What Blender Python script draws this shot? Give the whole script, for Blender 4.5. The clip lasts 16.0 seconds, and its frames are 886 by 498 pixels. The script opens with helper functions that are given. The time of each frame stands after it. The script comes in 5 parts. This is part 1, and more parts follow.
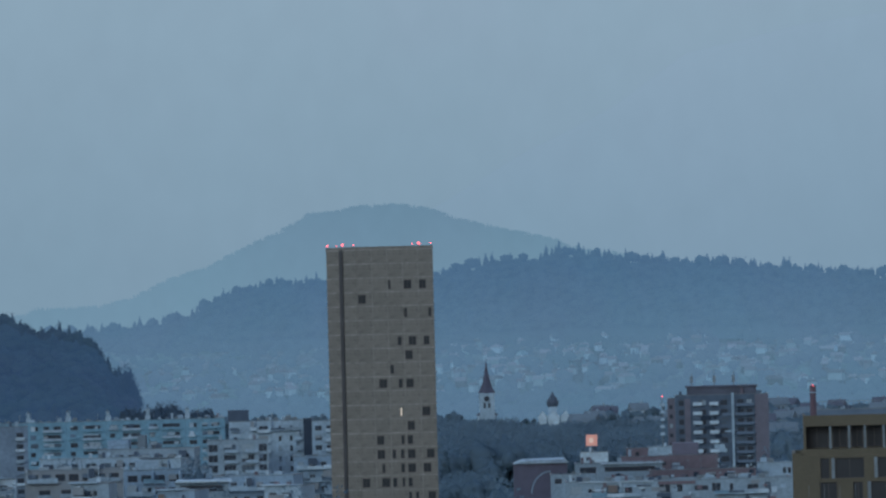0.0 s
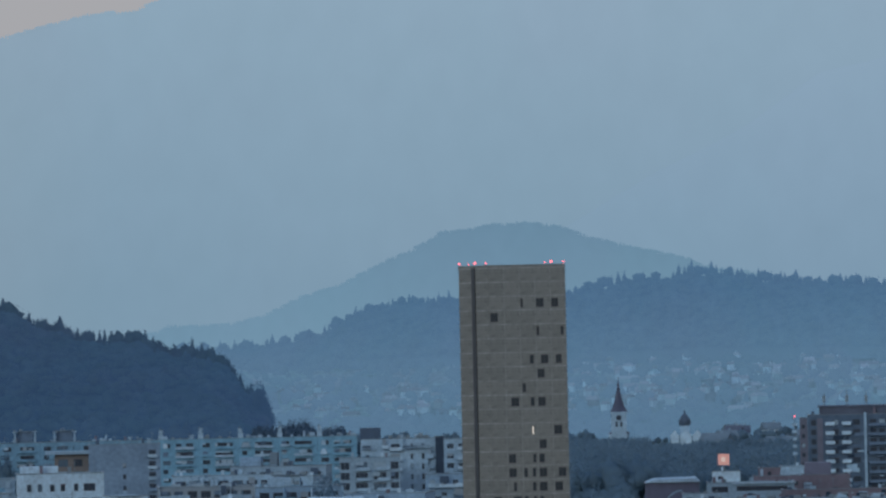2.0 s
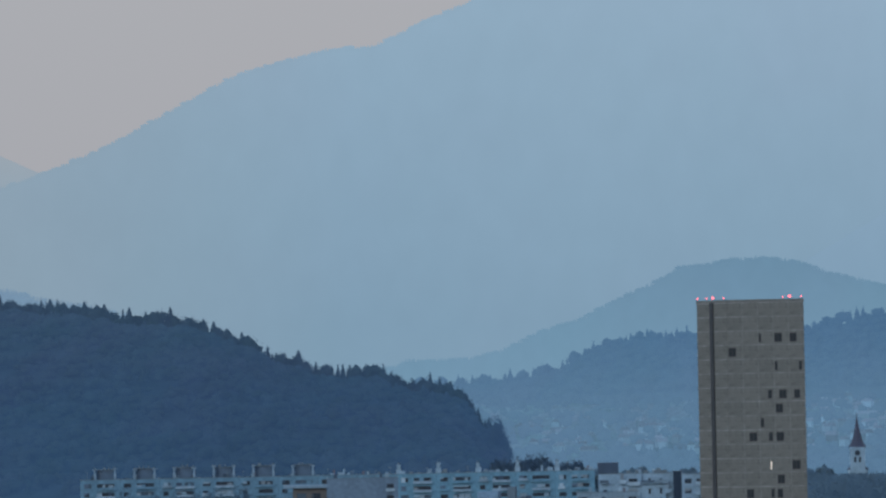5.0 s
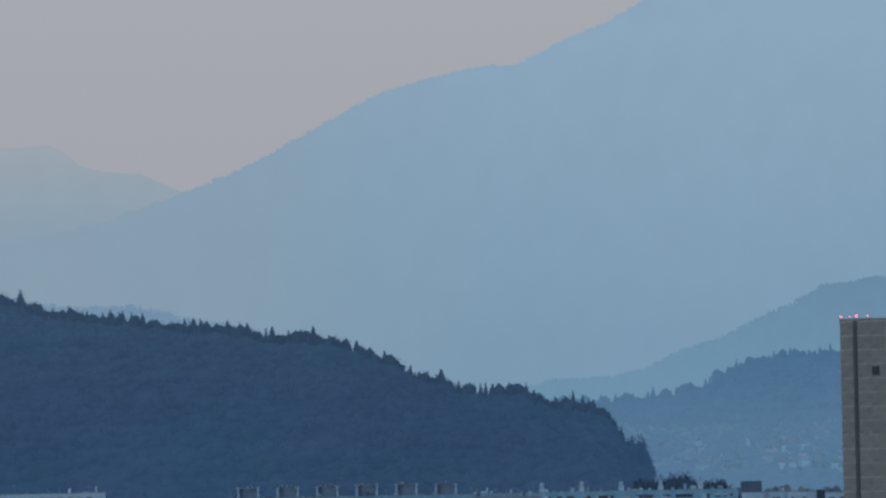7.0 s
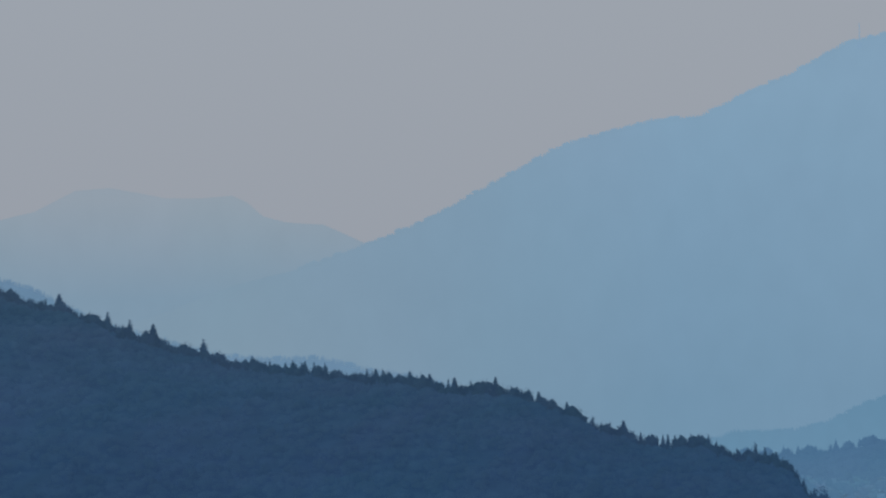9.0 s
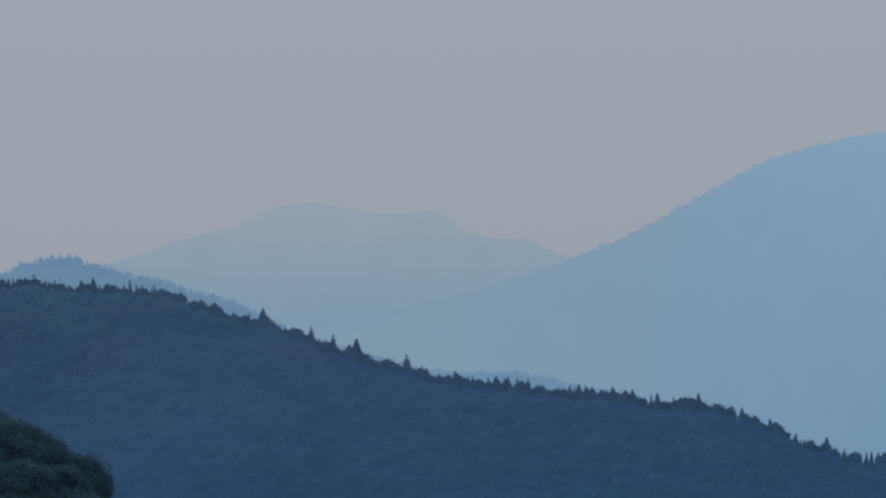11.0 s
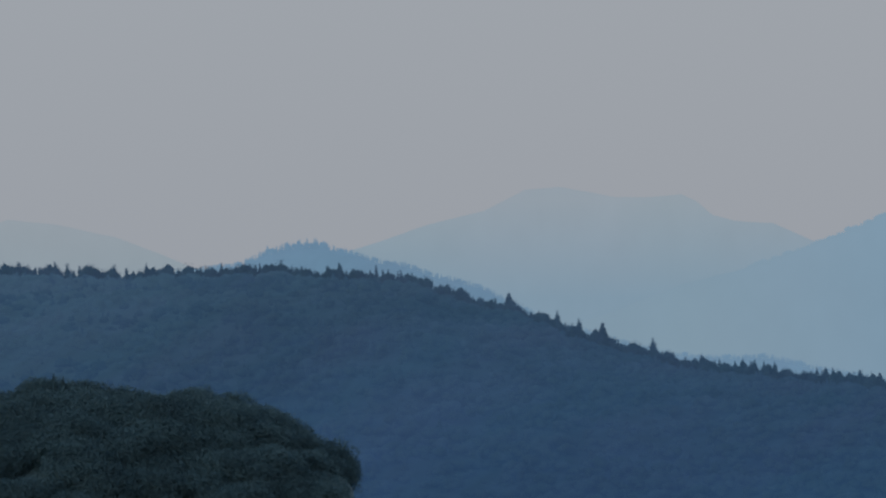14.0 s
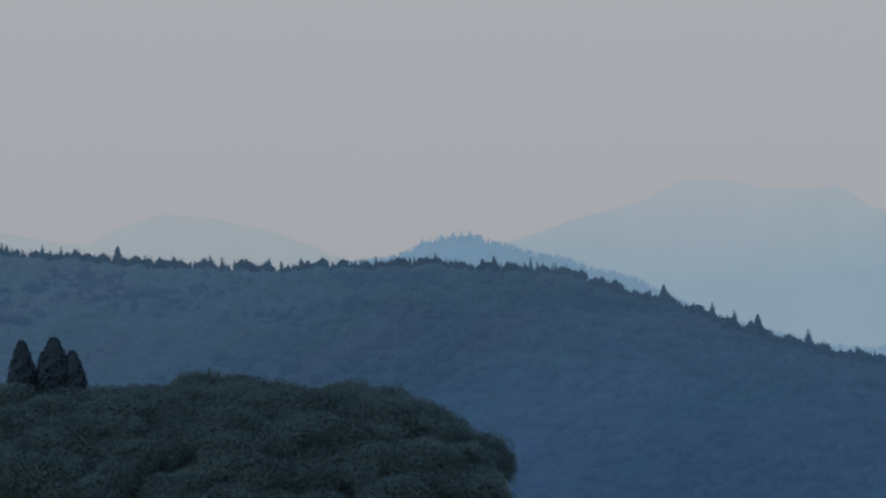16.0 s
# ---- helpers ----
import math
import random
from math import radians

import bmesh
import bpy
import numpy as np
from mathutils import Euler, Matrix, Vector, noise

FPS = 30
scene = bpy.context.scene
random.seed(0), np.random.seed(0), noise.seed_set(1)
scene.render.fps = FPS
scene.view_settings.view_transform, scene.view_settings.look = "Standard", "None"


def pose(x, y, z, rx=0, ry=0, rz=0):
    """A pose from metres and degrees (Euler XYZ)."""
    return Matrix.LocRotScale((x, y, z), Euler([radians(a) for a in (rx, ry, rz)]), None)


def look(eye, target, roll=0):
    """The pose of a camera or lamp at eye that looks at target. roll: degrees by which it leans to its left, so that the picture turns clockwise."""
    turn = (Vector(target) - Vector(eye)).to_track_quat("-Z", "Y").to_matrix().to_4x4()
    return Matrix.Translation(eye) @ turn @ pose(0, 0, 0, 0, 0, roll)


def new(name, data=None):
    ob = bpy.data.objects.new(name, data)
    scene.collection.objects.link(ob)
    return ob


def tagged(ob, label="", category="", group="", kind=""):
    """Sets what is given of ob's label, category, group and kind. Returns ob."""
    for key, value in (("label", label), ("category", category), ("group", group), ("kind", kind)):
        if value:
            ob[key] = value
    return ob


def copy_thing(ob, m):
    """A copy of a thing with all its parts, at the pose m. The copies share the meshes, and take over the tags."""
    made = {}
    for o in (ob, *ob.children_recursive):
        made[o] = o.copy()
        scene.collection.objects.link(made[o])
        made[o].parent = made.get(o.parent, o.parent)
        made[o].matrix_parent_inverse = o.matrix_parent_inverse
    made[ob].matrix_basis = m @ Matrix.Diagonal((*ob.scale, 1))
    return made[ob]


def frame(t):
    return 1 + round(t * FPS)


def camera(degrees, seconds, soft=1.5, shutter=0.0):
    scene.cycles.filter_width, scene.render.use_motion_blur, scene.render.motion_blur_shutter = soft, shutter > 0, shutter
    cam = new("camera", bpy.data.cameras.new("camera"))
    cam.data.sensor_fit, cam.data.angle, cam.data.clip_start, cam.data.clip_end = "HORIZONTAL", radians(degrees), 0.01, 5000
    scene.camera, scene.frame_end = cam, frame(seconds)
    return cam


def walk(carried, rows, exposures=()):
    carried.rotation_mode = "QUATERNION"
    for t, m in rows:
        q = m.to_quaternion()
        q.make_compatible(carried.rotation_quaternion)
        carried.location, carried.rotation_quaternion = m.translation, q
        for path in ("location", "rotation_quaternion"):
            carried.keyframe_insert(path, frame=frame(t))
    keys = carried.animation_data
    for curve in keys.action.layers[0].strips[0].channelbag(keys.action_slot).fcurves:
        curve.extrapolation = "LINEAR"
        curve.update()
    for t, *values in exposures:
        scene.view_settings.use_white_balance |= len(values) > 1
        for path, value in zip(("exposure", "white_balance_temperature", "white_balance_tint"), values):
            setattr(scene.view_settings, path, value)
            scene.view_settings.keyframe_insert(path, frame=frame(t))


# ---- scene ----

# A turning telephoto view from a high window over a town, wooded hills and hazy mountains at dusk.
# Bearings are in milliradians to the right of the first line of sight, heights in metres over the town.
EYE = 50.0
cam = camera(10.0, 16.0, soft=2.5)
ROWS = [
    (0.0, 0.0, 1.017, 1.46), (0.5, 0.330, 1.042, 1.48), (1.0, 0.678, 1.112, 1.40), (1.5, 1.038, 1.136, 1.35),
    (2.0, 1.495, 1.259, 1.24), (2.5, 2.051, 1.243, 1.19), (3.0, 2.548, 1.367, 1.15), (3.5, 2.916, 1.543, 1.12),
    (4.0, 3.346, 1.609, 1.09), (6.5, 5.379, 1.867, 1.20), (7.0, 5.801, 1.948, 1.18), (7.5, 6.245, 2.142, 1.21),
    (8.0, 6.689, 2.267, 1.17), (8.5, 7.227, 2.423, 1.01), (9.0, 7.859, 2.564, 0.92), (9.5, 8.452, 2.598, 0.80),
    (10.0, 9.035, 2.659, 0.71), (12.5, 11.642, 2.824, 0.65), (13.0, 12.087, 2.737, 0.73), (13.5, 12.494, 2.652, 0.78),
    (14.0, 12.939, 2.623, 0.77), (14.5, 13.394, 2.600, 0.81), (15.0, 13.817, 2.590, 0.85), (15.5, 14.286, 2.549, 0.92),
    (16.0, 14.696, 2.564, 0.94),
]
walk(cam, [(t, pose(0, 0, EYE, 90 + pitch, roll, yaw)) for t, yaw, pitch, roll in ROWS],
     [(0.0, 0.06, 6650, 10), (3.0, 0.08, 6550, 10), (4.0, 0.12, 6500, 10), (6.5, 0.14, 6400, 10), (7.0, 0.06, 6300, 10), (7.5, -0.12, 6250, 9), (9.0, -0.08, 6000, 7),
      (10.0, -0.06, 5950, 6), (12.5, -0.03, 5950, 6), (13.5, -0.11, 6100, 6), (14.0, -0.08, 6200, 7), (15.5, -0.07, 6350, 7), (16.0, 0.08, 6450, 8)])

# ---- world and sun: a veiled sky after sunset, grey-pink low down and bluer overhead ----
world = bpy.data.worlds.new("dusk_sky")
scene.world = world
world.use_nodes = True
wn, wl = world.node_tree.nodes, world.node_tree.links
wn.clear()
sky = wn.new("ShaderNodeTexSky")
sky.sky_type, sky.sun_disc = "NISHITA", False
sky.sun_elevation, sky.sun_rotation, sky.air_density, sky.dust_density = radians(4), radians(200), 1.5, 3.0
sky_bg = wn.new("ShaderNodeBackground")
sky_bg.inputs["Strength"].default_value = 0.08
wl.new(sky.outputs[0], sky_bg.inputs["Color"])
coord, sep, ramp = wn.new("ShaderNodeTexCoord"), wn.new("ShaderNodeSeparateXYZ"), wn.new("ShaderNodeValToRGB")
wl.new(coord.outputs["Generated"], sep.inputs[0])
wl.new(sep.outputs["Z"], ramp.inputs[0])
ramp.color_ramp.elements[0].position, ramp.color_ramp.elements[0].color = 0.03, (0.370, 0.380, 0.412, 1)
ramp.color_ramp.elements[1].position, ramp.color_ramp.elements[1].color = 0.75, (0.21, 0.34, 0.57, 1)
mid = ramp.color_ramp.elements.new(0.11)
mid.color = (0.397, 0.409, 0.441, 1)
veil_bg, blend, wout = wn.new("ShaderNodeBackground"), wn.new("ShaderNodeMixShader"), wn.new("ShaderNodeOutputWorld")
wl.new(ramp.outputs[0], veil_bg.inputs["Color"])
blend.inputs[0].default_value = 0.93
wl.new(sky_bg.outputs[0], blend.inputs[1])
wl.new(veil_bg.outputs[0], blend.inputs[2])
wl.new(blend.outputs[0], wout.inputs[0])

sun = new("sun", bpy.data.lights.new("sun", "SUN"))
sun.data.energy, sun.data.angle, sun.data.color = 0.66, radians(25), (0.70, 0.87, 1.0)
sun.matrix_world = look((0, 0, 400), (160, 300, 300))


# ---- materials ----
def principled(name, colour, rough=0.8, metal=0.0, vary=0.25, scale=0.4, fine=4.0, bump=0.15, random_tint=0.0):
    """A plain outdoor surface with two scales of mottling and a fine relief."""
    m = bpy.data.materials.new(name)
    m.use_nodes = True
    n, l = m.node_tree.nodes, m.node_tree.links
    b = n["Principled BSDF"]
    b.inputs["Roughness"].default_value, b.inputs["Metallic"].default_value = rough, metal
    tc = n.new("ShaderNodeTexCoord")
    big, small = n.new("ShaderNodeTexNoise"), n.new("ShaderNodeTexNoise")
    big.inputs["Scale"].default_value, small.inputs["Scale"].default_value = scale, fine
    big.inputs["Detail"].default_value = small.inputs["Detail"].default_value = 4
    l.new(tc.outputs["Object"], big.inputs["Vector"])
    l.new(tc.outputs["Object"], small.inputs["Vector"])
    add = n.new("ShaderNodeMath")
    add.operation = "ADD"
    l.new(big.outputs["Fac"], add.inputs[0])
    l.new(small.outputs["Fac"], add.inputs[1])
    last = add.outputs[0]
    if random_tint:
        info, mul = n.new("ShaderNodeObjectInfo"), n.new("ShaderNodeMath")
        mul.operation = "MULTIPLY_ADD"
        l.new(info.outputs["Random"], mul.inputs[0])
        mul.inputs[1].default_value = random_tint
        l.new(last, mul.inputs[2])
        last = mul.outputs[0]
    rng = n.new("ShaderNodeMapRange")
    rng.inputs["From Min"].default_value, rng.inputs["From Max"].default_value = 0.6, 1.4 + random_tint
    rng.inputs["To Min"].default_value, rng.inputs["To Max"].default_value = 1 - vary, 1 + vary
    l.new(last, rng.inputs["Value"])
    mix = n.new("ShaderNodeMix")
    mix.data_type, mix.blend_type = "RGBA", "MULTIPLY"
    mix.inputs["Factor"].default_value = 1
    mix.inputs["A"].default_value = (*colour, 1)
    l.new(rng.outputs[0], mix.inputs["B"])
    l.new(mix.outputs["Result"], b.inputs["Base Color"])
    bp = n.new("ShaderNodeBump")
    bp.inputs["Strength"].default_value, bp.inputs["Distance"].default_value = bump, 0.05
    l.new(small.outputs["Fac"], bp.inputs["Height"])
    l.new(bp.outputs[0], b.inputs["Normal"])
    return m


def haze_glow_material(name, low, high, z_low, z_high, foliage, patch=0.004, vary=0.06, thin=None, mixed=0.0):
    """Far country as a backdrop: dark woods with the haze painted in as emission, varying with height."""
    m = bpy.data.materials.new(name)
    m.use_nodes = True
    n, l = m.node_tree.nodes, m.node_tree.links
    b = n["Principled BSDF"]
    b.inputs["Roughness"].default_value = 1.0
    b.inputs["Specular IOR Level"].default_value = 0.0
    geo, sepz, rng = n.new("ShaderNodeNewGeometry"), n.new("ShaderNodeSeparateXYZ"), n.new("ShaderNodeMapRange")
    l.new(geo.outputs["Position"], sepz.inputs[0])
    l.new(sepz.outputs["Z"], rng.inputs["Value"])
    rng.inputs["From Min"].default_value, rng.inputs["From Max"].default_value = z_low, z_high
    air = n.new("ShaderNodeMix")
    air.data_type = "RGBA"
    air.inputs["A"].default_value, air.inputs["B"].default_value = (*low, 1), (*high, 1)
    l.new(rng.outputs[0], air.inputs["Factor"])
    noise_a, noise_b = n.new("ShaderNodeTexNoise"), n.new("ShaderNodeTexNoise")
    noise_a.inputs["Scale"].default_value, noise_a.inputs["Detail"].default_value = patch, 5
    noise_b.inputs["Scale"].default_value, noise_b.inputs["Detail"].default_value = patch * 18, 3
    # slopes lie flat along y: shortening that axis keeps the stands from turning into streaks
    squeeze = n.new("ShaderNodeMapping")
    squeeze.inputs["Scale"].default_value = (1.0, 0.13, 0.7)
    l.new(geo.outputs["Position"], squeeze.inputs["Vector"])
    l.new(squeeze.outputs[0], noise_a.inputs["Vector"])
    l.new(squeeze.outputs[0], noise_b.inputs["Vector"])
    both, tone = n.new("ShaderNodeMath"), n.new("ShaderNodeMapRange")
    both.operation = "ADD"
    l.new(noise_a.outputs["Fac"], both.inputs[0])
    l.new(noise_b.outputs["Fac"], both.inputs[1])
    l.new(both.outputs[0], tone.inputs["Value"])
    tone.inputs["From Min"].default_value, tone.inputs["From Max"].default_value = 0.6, 1.4
    tone.inputs["To Min"].default_value, tone.inputs["To Max"].default_value = 1 - vary, 1 + vary
    tint = air
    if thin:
        # the painted haze shifts to another tone towards one end of the range
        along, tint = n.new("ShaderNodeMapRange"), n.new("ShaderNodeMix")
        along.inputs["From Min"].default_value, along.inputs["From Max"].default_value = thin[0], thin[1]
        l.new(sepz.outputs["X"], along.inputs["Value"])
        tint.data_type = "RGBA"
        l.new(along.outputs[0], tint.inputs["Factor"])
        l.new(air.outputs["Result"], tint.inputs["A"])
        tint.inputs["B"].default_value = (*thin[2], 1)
    # stands of different trees: a slow drift between a greener and a more violet tone
    kinds, drift, hue = n.new("ShaderNodeTexNoise"), n.new("ShaderNodeMapRange"), n.new("ShaderNodeMix")
    kinds.inputs["Scale"].default_value, kinds.inputs["Detail"].default_value = patch * 2.6, 3
    l.new(squeeze.outputs[0], kinds.inputs["Vector"])
    l.new(kinds.outputs["Fac"], drift.inputs["Value"])
    drift.inputs["From Min"].default_value, drift.inputs["From Max"].default_value = 0.35, 0.65
    hue.data_type, hue.blend_type = "RGBA", "MULTIPLY"
    hue.inputs["Factor"].default_value = 1
    span, shift = n.new("ShaderNodeMix"), min(vary, 0.15) * 0.55
    span.data_type = "RGBA"
    span.inputs["A"].default_value = (1 - shift * 0.5, 1 + shift * 0.1, 1, 1)
    span.inputs["B"].default_value = (1 + shift * 0.7, 1 - shift * 0.2, 1 + shift * 0.2, 1)
    l.new(drift.outputs[0], span.inputs["Factor"])
    l.new(tint.outputs["Result"], hue.inputs["A"])
    l.new(span.outputs["Result"], hue.inputs["B"])
    # the haze colour glows from the surface itself
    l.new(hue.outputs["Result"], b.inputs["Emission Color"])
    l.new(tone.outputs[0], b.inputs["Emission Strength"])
    b.inputs["Base Color"].default_value = (*foliage, 1)
    if mixed:
        # each house with a paint of its own
        info, own, wash = n.new("ShaderNodeObjectInfo"), n.new("ShaderNodeMapRange"), n.new("ShaderNodeMix")
        l.new(info.outputs["Random"], own.inputs["Value"])
        own.inputs["To Min"].default_value, own.inputs["To Max"].default_value = 1 - mixed, 1 + mixed
        wash.data_type, wash.blend_type = "RGBA", "MULTIPLY"
        wash.inputs["Factor"].default_value = 1
        wash.inputs["A"].default_value = (*foliage, 1)
        l.new(own.outputs[0], wash.inputs["B"])
        l.new(wash.outputs["Result"], b.inputs["Base Color"])
    return m


# dark hill: the blue of the air is painted into the trees as glow
HILL_STAND = haze_glow_material("hill_stands_haze", (0.0222, 0.0515, 0.108), (0.031, 0.060, 0.109), 40, 190, (0.018, 0.028, 0.020), 0.006, 0.14)
# crest trees get less of that haze glow, so their tips read darker
HILL_LESS_HAZE = haze_glow_material("hill_less_haze", (0.020, 0.044, 0.088), (0.027, 0.050, 0.088), 40, 190, (0.018, 0.028, 0.020), 0.01, 0.2)
GRASS = principled("town_ground", (0.07, 0.10, 0.09), 0.95, vary=0.5, scale=0.01, fine=0.08)
# mountains: haze painted as emission, with a low and a high tone
MOUNTAIN = haze_glow_material("mountain_far_haze", (0.186, 0.294, 0.392), (0.242, 0.351, 0.452), 120, 420, (0.02, 0.025, 0.03), 0.002, 0.03, (-440, -850, (0.230, 0.312, 0.378)))
MOUNTAIN_FLANK = haze_glow_material("mountain_flank_haze", (0.183, 0.292, 0.396), (0.239, 0.347, 0.457), 120, 380, (0.02, 0.025, 0.03), 0.002, 0.03)
MOUNTAIN_PALE = haze_glow_material("mountain_pale_haze", (0.226, 0.310, 0.380), (0.308, 0.348, 0.382), 225, 322, (0.02, 0.025, 0.03), 0.002, 0.03)
MOUNTAIN_FAINT = haze_glow_material("mountain_faint_haze", (0.27, 0.32, 0.358), (0.306, 0.338, 0.366), 220, 310, (0.03, 0.03, 0.03), 0.002, 0.03)
# ridges and blue hill: bluish emission stands in for haze over the woods
RIDGE_FAR = haze_glow_material("ridge_far_haze", (0.145, 0.258, 0.365), (0.128, 0.232, 0.335), 60, 170, (0.02, 0.03, 0.025), 0.004, 0.04)
RIDGE_MID = haze_glow_material("ridge_mid_haze", (0.080, 0.157, 0.258), (0.058, 0.127, 0.230), 40, 110, (0.03, 0.045, 0.035), 0.006, 0.07)
HILL_BLUE = haze_glow_material("hill_blue_haze", (0.160, 0.258, 0.365), (0.140, 0.228, 0.325), 100, 250, (0.03, 0.04, 0.035), 0.005, 0.07)
HILL_WOODS = haze_glow_material("hill_woods_haze", (0.0232, 0.0525, 0.110), (0.0335, 0.064, 0.114), 50, 190, (0.020, 0.030, 0.022), 0.006, 0.16, (-760, -1200, (0.0405, 0.0755, 0.122)))
# meadows, house walls and roofs also glow with painted valley haze
VILLAGE_AIR = haze_glow_material("village_meadow_haze", (0.073, 0.145, 0.219), (0.084, 0.160, 0.246), 0, 50, (0.05, 0.068, 0.072), 0.016, 0.32)
WALL_FAR = haze_glow_material("far_wall_haze", (0.07, 0.13, 0.19), (0.08, 0.15, 0.23), 0, 50, (0.112, 0.162, 0.192), 0.02, 0.1, mixed=0.85)
ROOF_FAR = haze_glow_material("far_roof_haze", (0.07, 0.13, 0.19), (0.08, 0.15, 0.23), 0, 50, (0.09, 0.10, 0.12), 0.02, 0.1, mixed=0.6)
SLAB_GREY = principled("streaked_grey_render", (0.200, 0.278, 0.358), 0.9, vary=0.34, scale=0.12, fine=0.9)
NAVY = principled("navy_cladding", (0.032, 0.052, 0.082), 0.85, vary=0.2)
SLATE_DEEP = principled("deep_slate_render", (0.098, 0.142, 0.195), 0.85, vary=0.3)
GLASS_DEEP = principled("deep_dark_glass", (0.025, 0.03, 0.035), 0.5, vary=0.3, bump=0.0)
SLATE = principled("slate_blue_render", (0.140, 0.20, 0.27), 0.85, vary=0.2)
BROWN_CLAD = principled("muted_brown_cladding", (0.172, 0.172, 0.212), 0.85, vary=0.2)
BARK = principled("bark", (0.08, 0.06, 0.05), 0.95)
EARTH = principled("woodland_undergrowth", (0.11, 0.15, 0.14), 1.0, vary=0.4, scale=0.2, fine=1.2, bump=1.0)
PANEL = principled("tan_facade_panel", (0.224, 0.211, 0.182), 0.65, vary=0.42, scale=0.35, fine=2.2, random_tint=0.14)
PANEL_JOINT = principled("pale_facade_joint", (0.300, 0.288, 0.258), 0.7, vary=0.5, scale=0.3, fine=1.5)
GROOVE_SHADE = principled("dark_groove_shade", (0.075, 0.075, 0.078), 0.7)
GLASS = principled("dark_window_glass", (0.03, 0.046, 0.068), 0.35, vary=0.3, bump=0.0)
GLASS_MID = principled("greyish_window_glass", (0.108, 0.16, 0.21), 0.25, vary=0.3, bump=0.0)
BLIND = principled("pale_window_blind", (0.324, 0.42, 0.48), 0.7, vary=0.2)
FRAME_DARK = principled("dark_window_frame", (0.09, 0.085, 0.085), 0.5)
FRAME_WHITE = principled("white_window_frame", (0.306, 0.39, 0.44), 0.5)
METAL_GREY = principled("grey_painted_metal", (0.198, 0.25, 0.28), 0.5, metal=0.3)
ROOF_GREY = principled("grey_roof_felt", (0.165, 0.215, 0.25), 0.9, vary=0.3, scale=0.2)
ROOF_RED = principled("red_roof_tiles", (0.112, 0.127, 0.165), 0.9, vary=0.3, scale=0.3)
# town walls: base colours shifted blue to take in the haze before them
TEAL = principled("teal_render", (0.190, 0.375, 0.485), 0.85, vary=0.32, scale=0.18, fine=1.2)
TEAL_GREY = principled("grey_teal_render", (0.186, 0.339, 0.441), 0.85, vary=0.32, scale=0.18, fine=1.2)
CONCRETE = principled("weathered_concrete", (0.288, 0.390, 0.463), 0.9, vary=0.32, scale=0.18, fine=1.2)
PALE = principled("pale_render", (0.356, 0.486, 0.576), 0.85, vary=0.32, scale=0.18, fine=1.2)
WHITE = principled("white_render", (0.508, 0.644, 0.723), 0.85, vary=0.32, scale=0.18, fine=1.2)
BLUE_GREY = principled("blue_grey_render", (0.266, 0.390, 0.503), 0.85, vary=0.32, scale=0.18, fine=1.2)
TAUPE = principled("taupe_render", (0.277, 0.322, 0.350), 0.9, vary=0.2)
ORANGE_TAN = principled("tan_render", (0.20, 0.175, 0.16), 0.85, vary=0.2)
DARK_CLAD = principled("dark_cladding", (0.063, 0.10, 0.15), 0.6, vary=0.2)
BRICK = principled("red_brown_brick", (0.205, 0.170, 0.196), 0.9, vary=0.25, scale=0.5)
PLUM = principled("plum_cladding", (0.185, 0.182, 0.238), 0.8, vary=0.2)
OCHRE = principled("ochre_metal_cladding", (0.118, 0.104, 0.069), 0.55, metal=0.1, vary=0.2, scale=0.3)
SPIRE_RED = principled("dark_red_spire_metal", (0.085, 0.09, 0.13), 0.7)
COPPER = principled("dark_copper_dome", (0.07, 0.10, 0.14), 0.6)
CHIMNEY_RED = principled("chimney_red_paint", (0.145, 0.098, 0.12), 0.8)


def lamp_material(name, colour, strength):
    m = bpy.data.materials.new(name)
    m.use_nodes = True
    b = m.node_tree.nodes["Principled BSDF"]
    b.inputs["Base Color"].default_value = (*colour, 1)
    b.inputs["Emission Color"].default_value = (*colour, 1)
    b.inputs["Emission Strength"].default_value = strength
    return m


RED_LAMP = lamp_material("red_beacon_glass", (1.0, 0.12, 0.14), 3.0)
WARM_LAMP = lamp_material("lit_window_glass", (1.0, 0.86, 0.7), 0.5)
SIGN_LAMP = lamp_material("orange_lit_sign", (1.0, 0.46, 0.36), 0.14)
SIGN_PALE = lamp_material("pale_lit_sign", (1.0, 0.66, 0.54), 0.25)


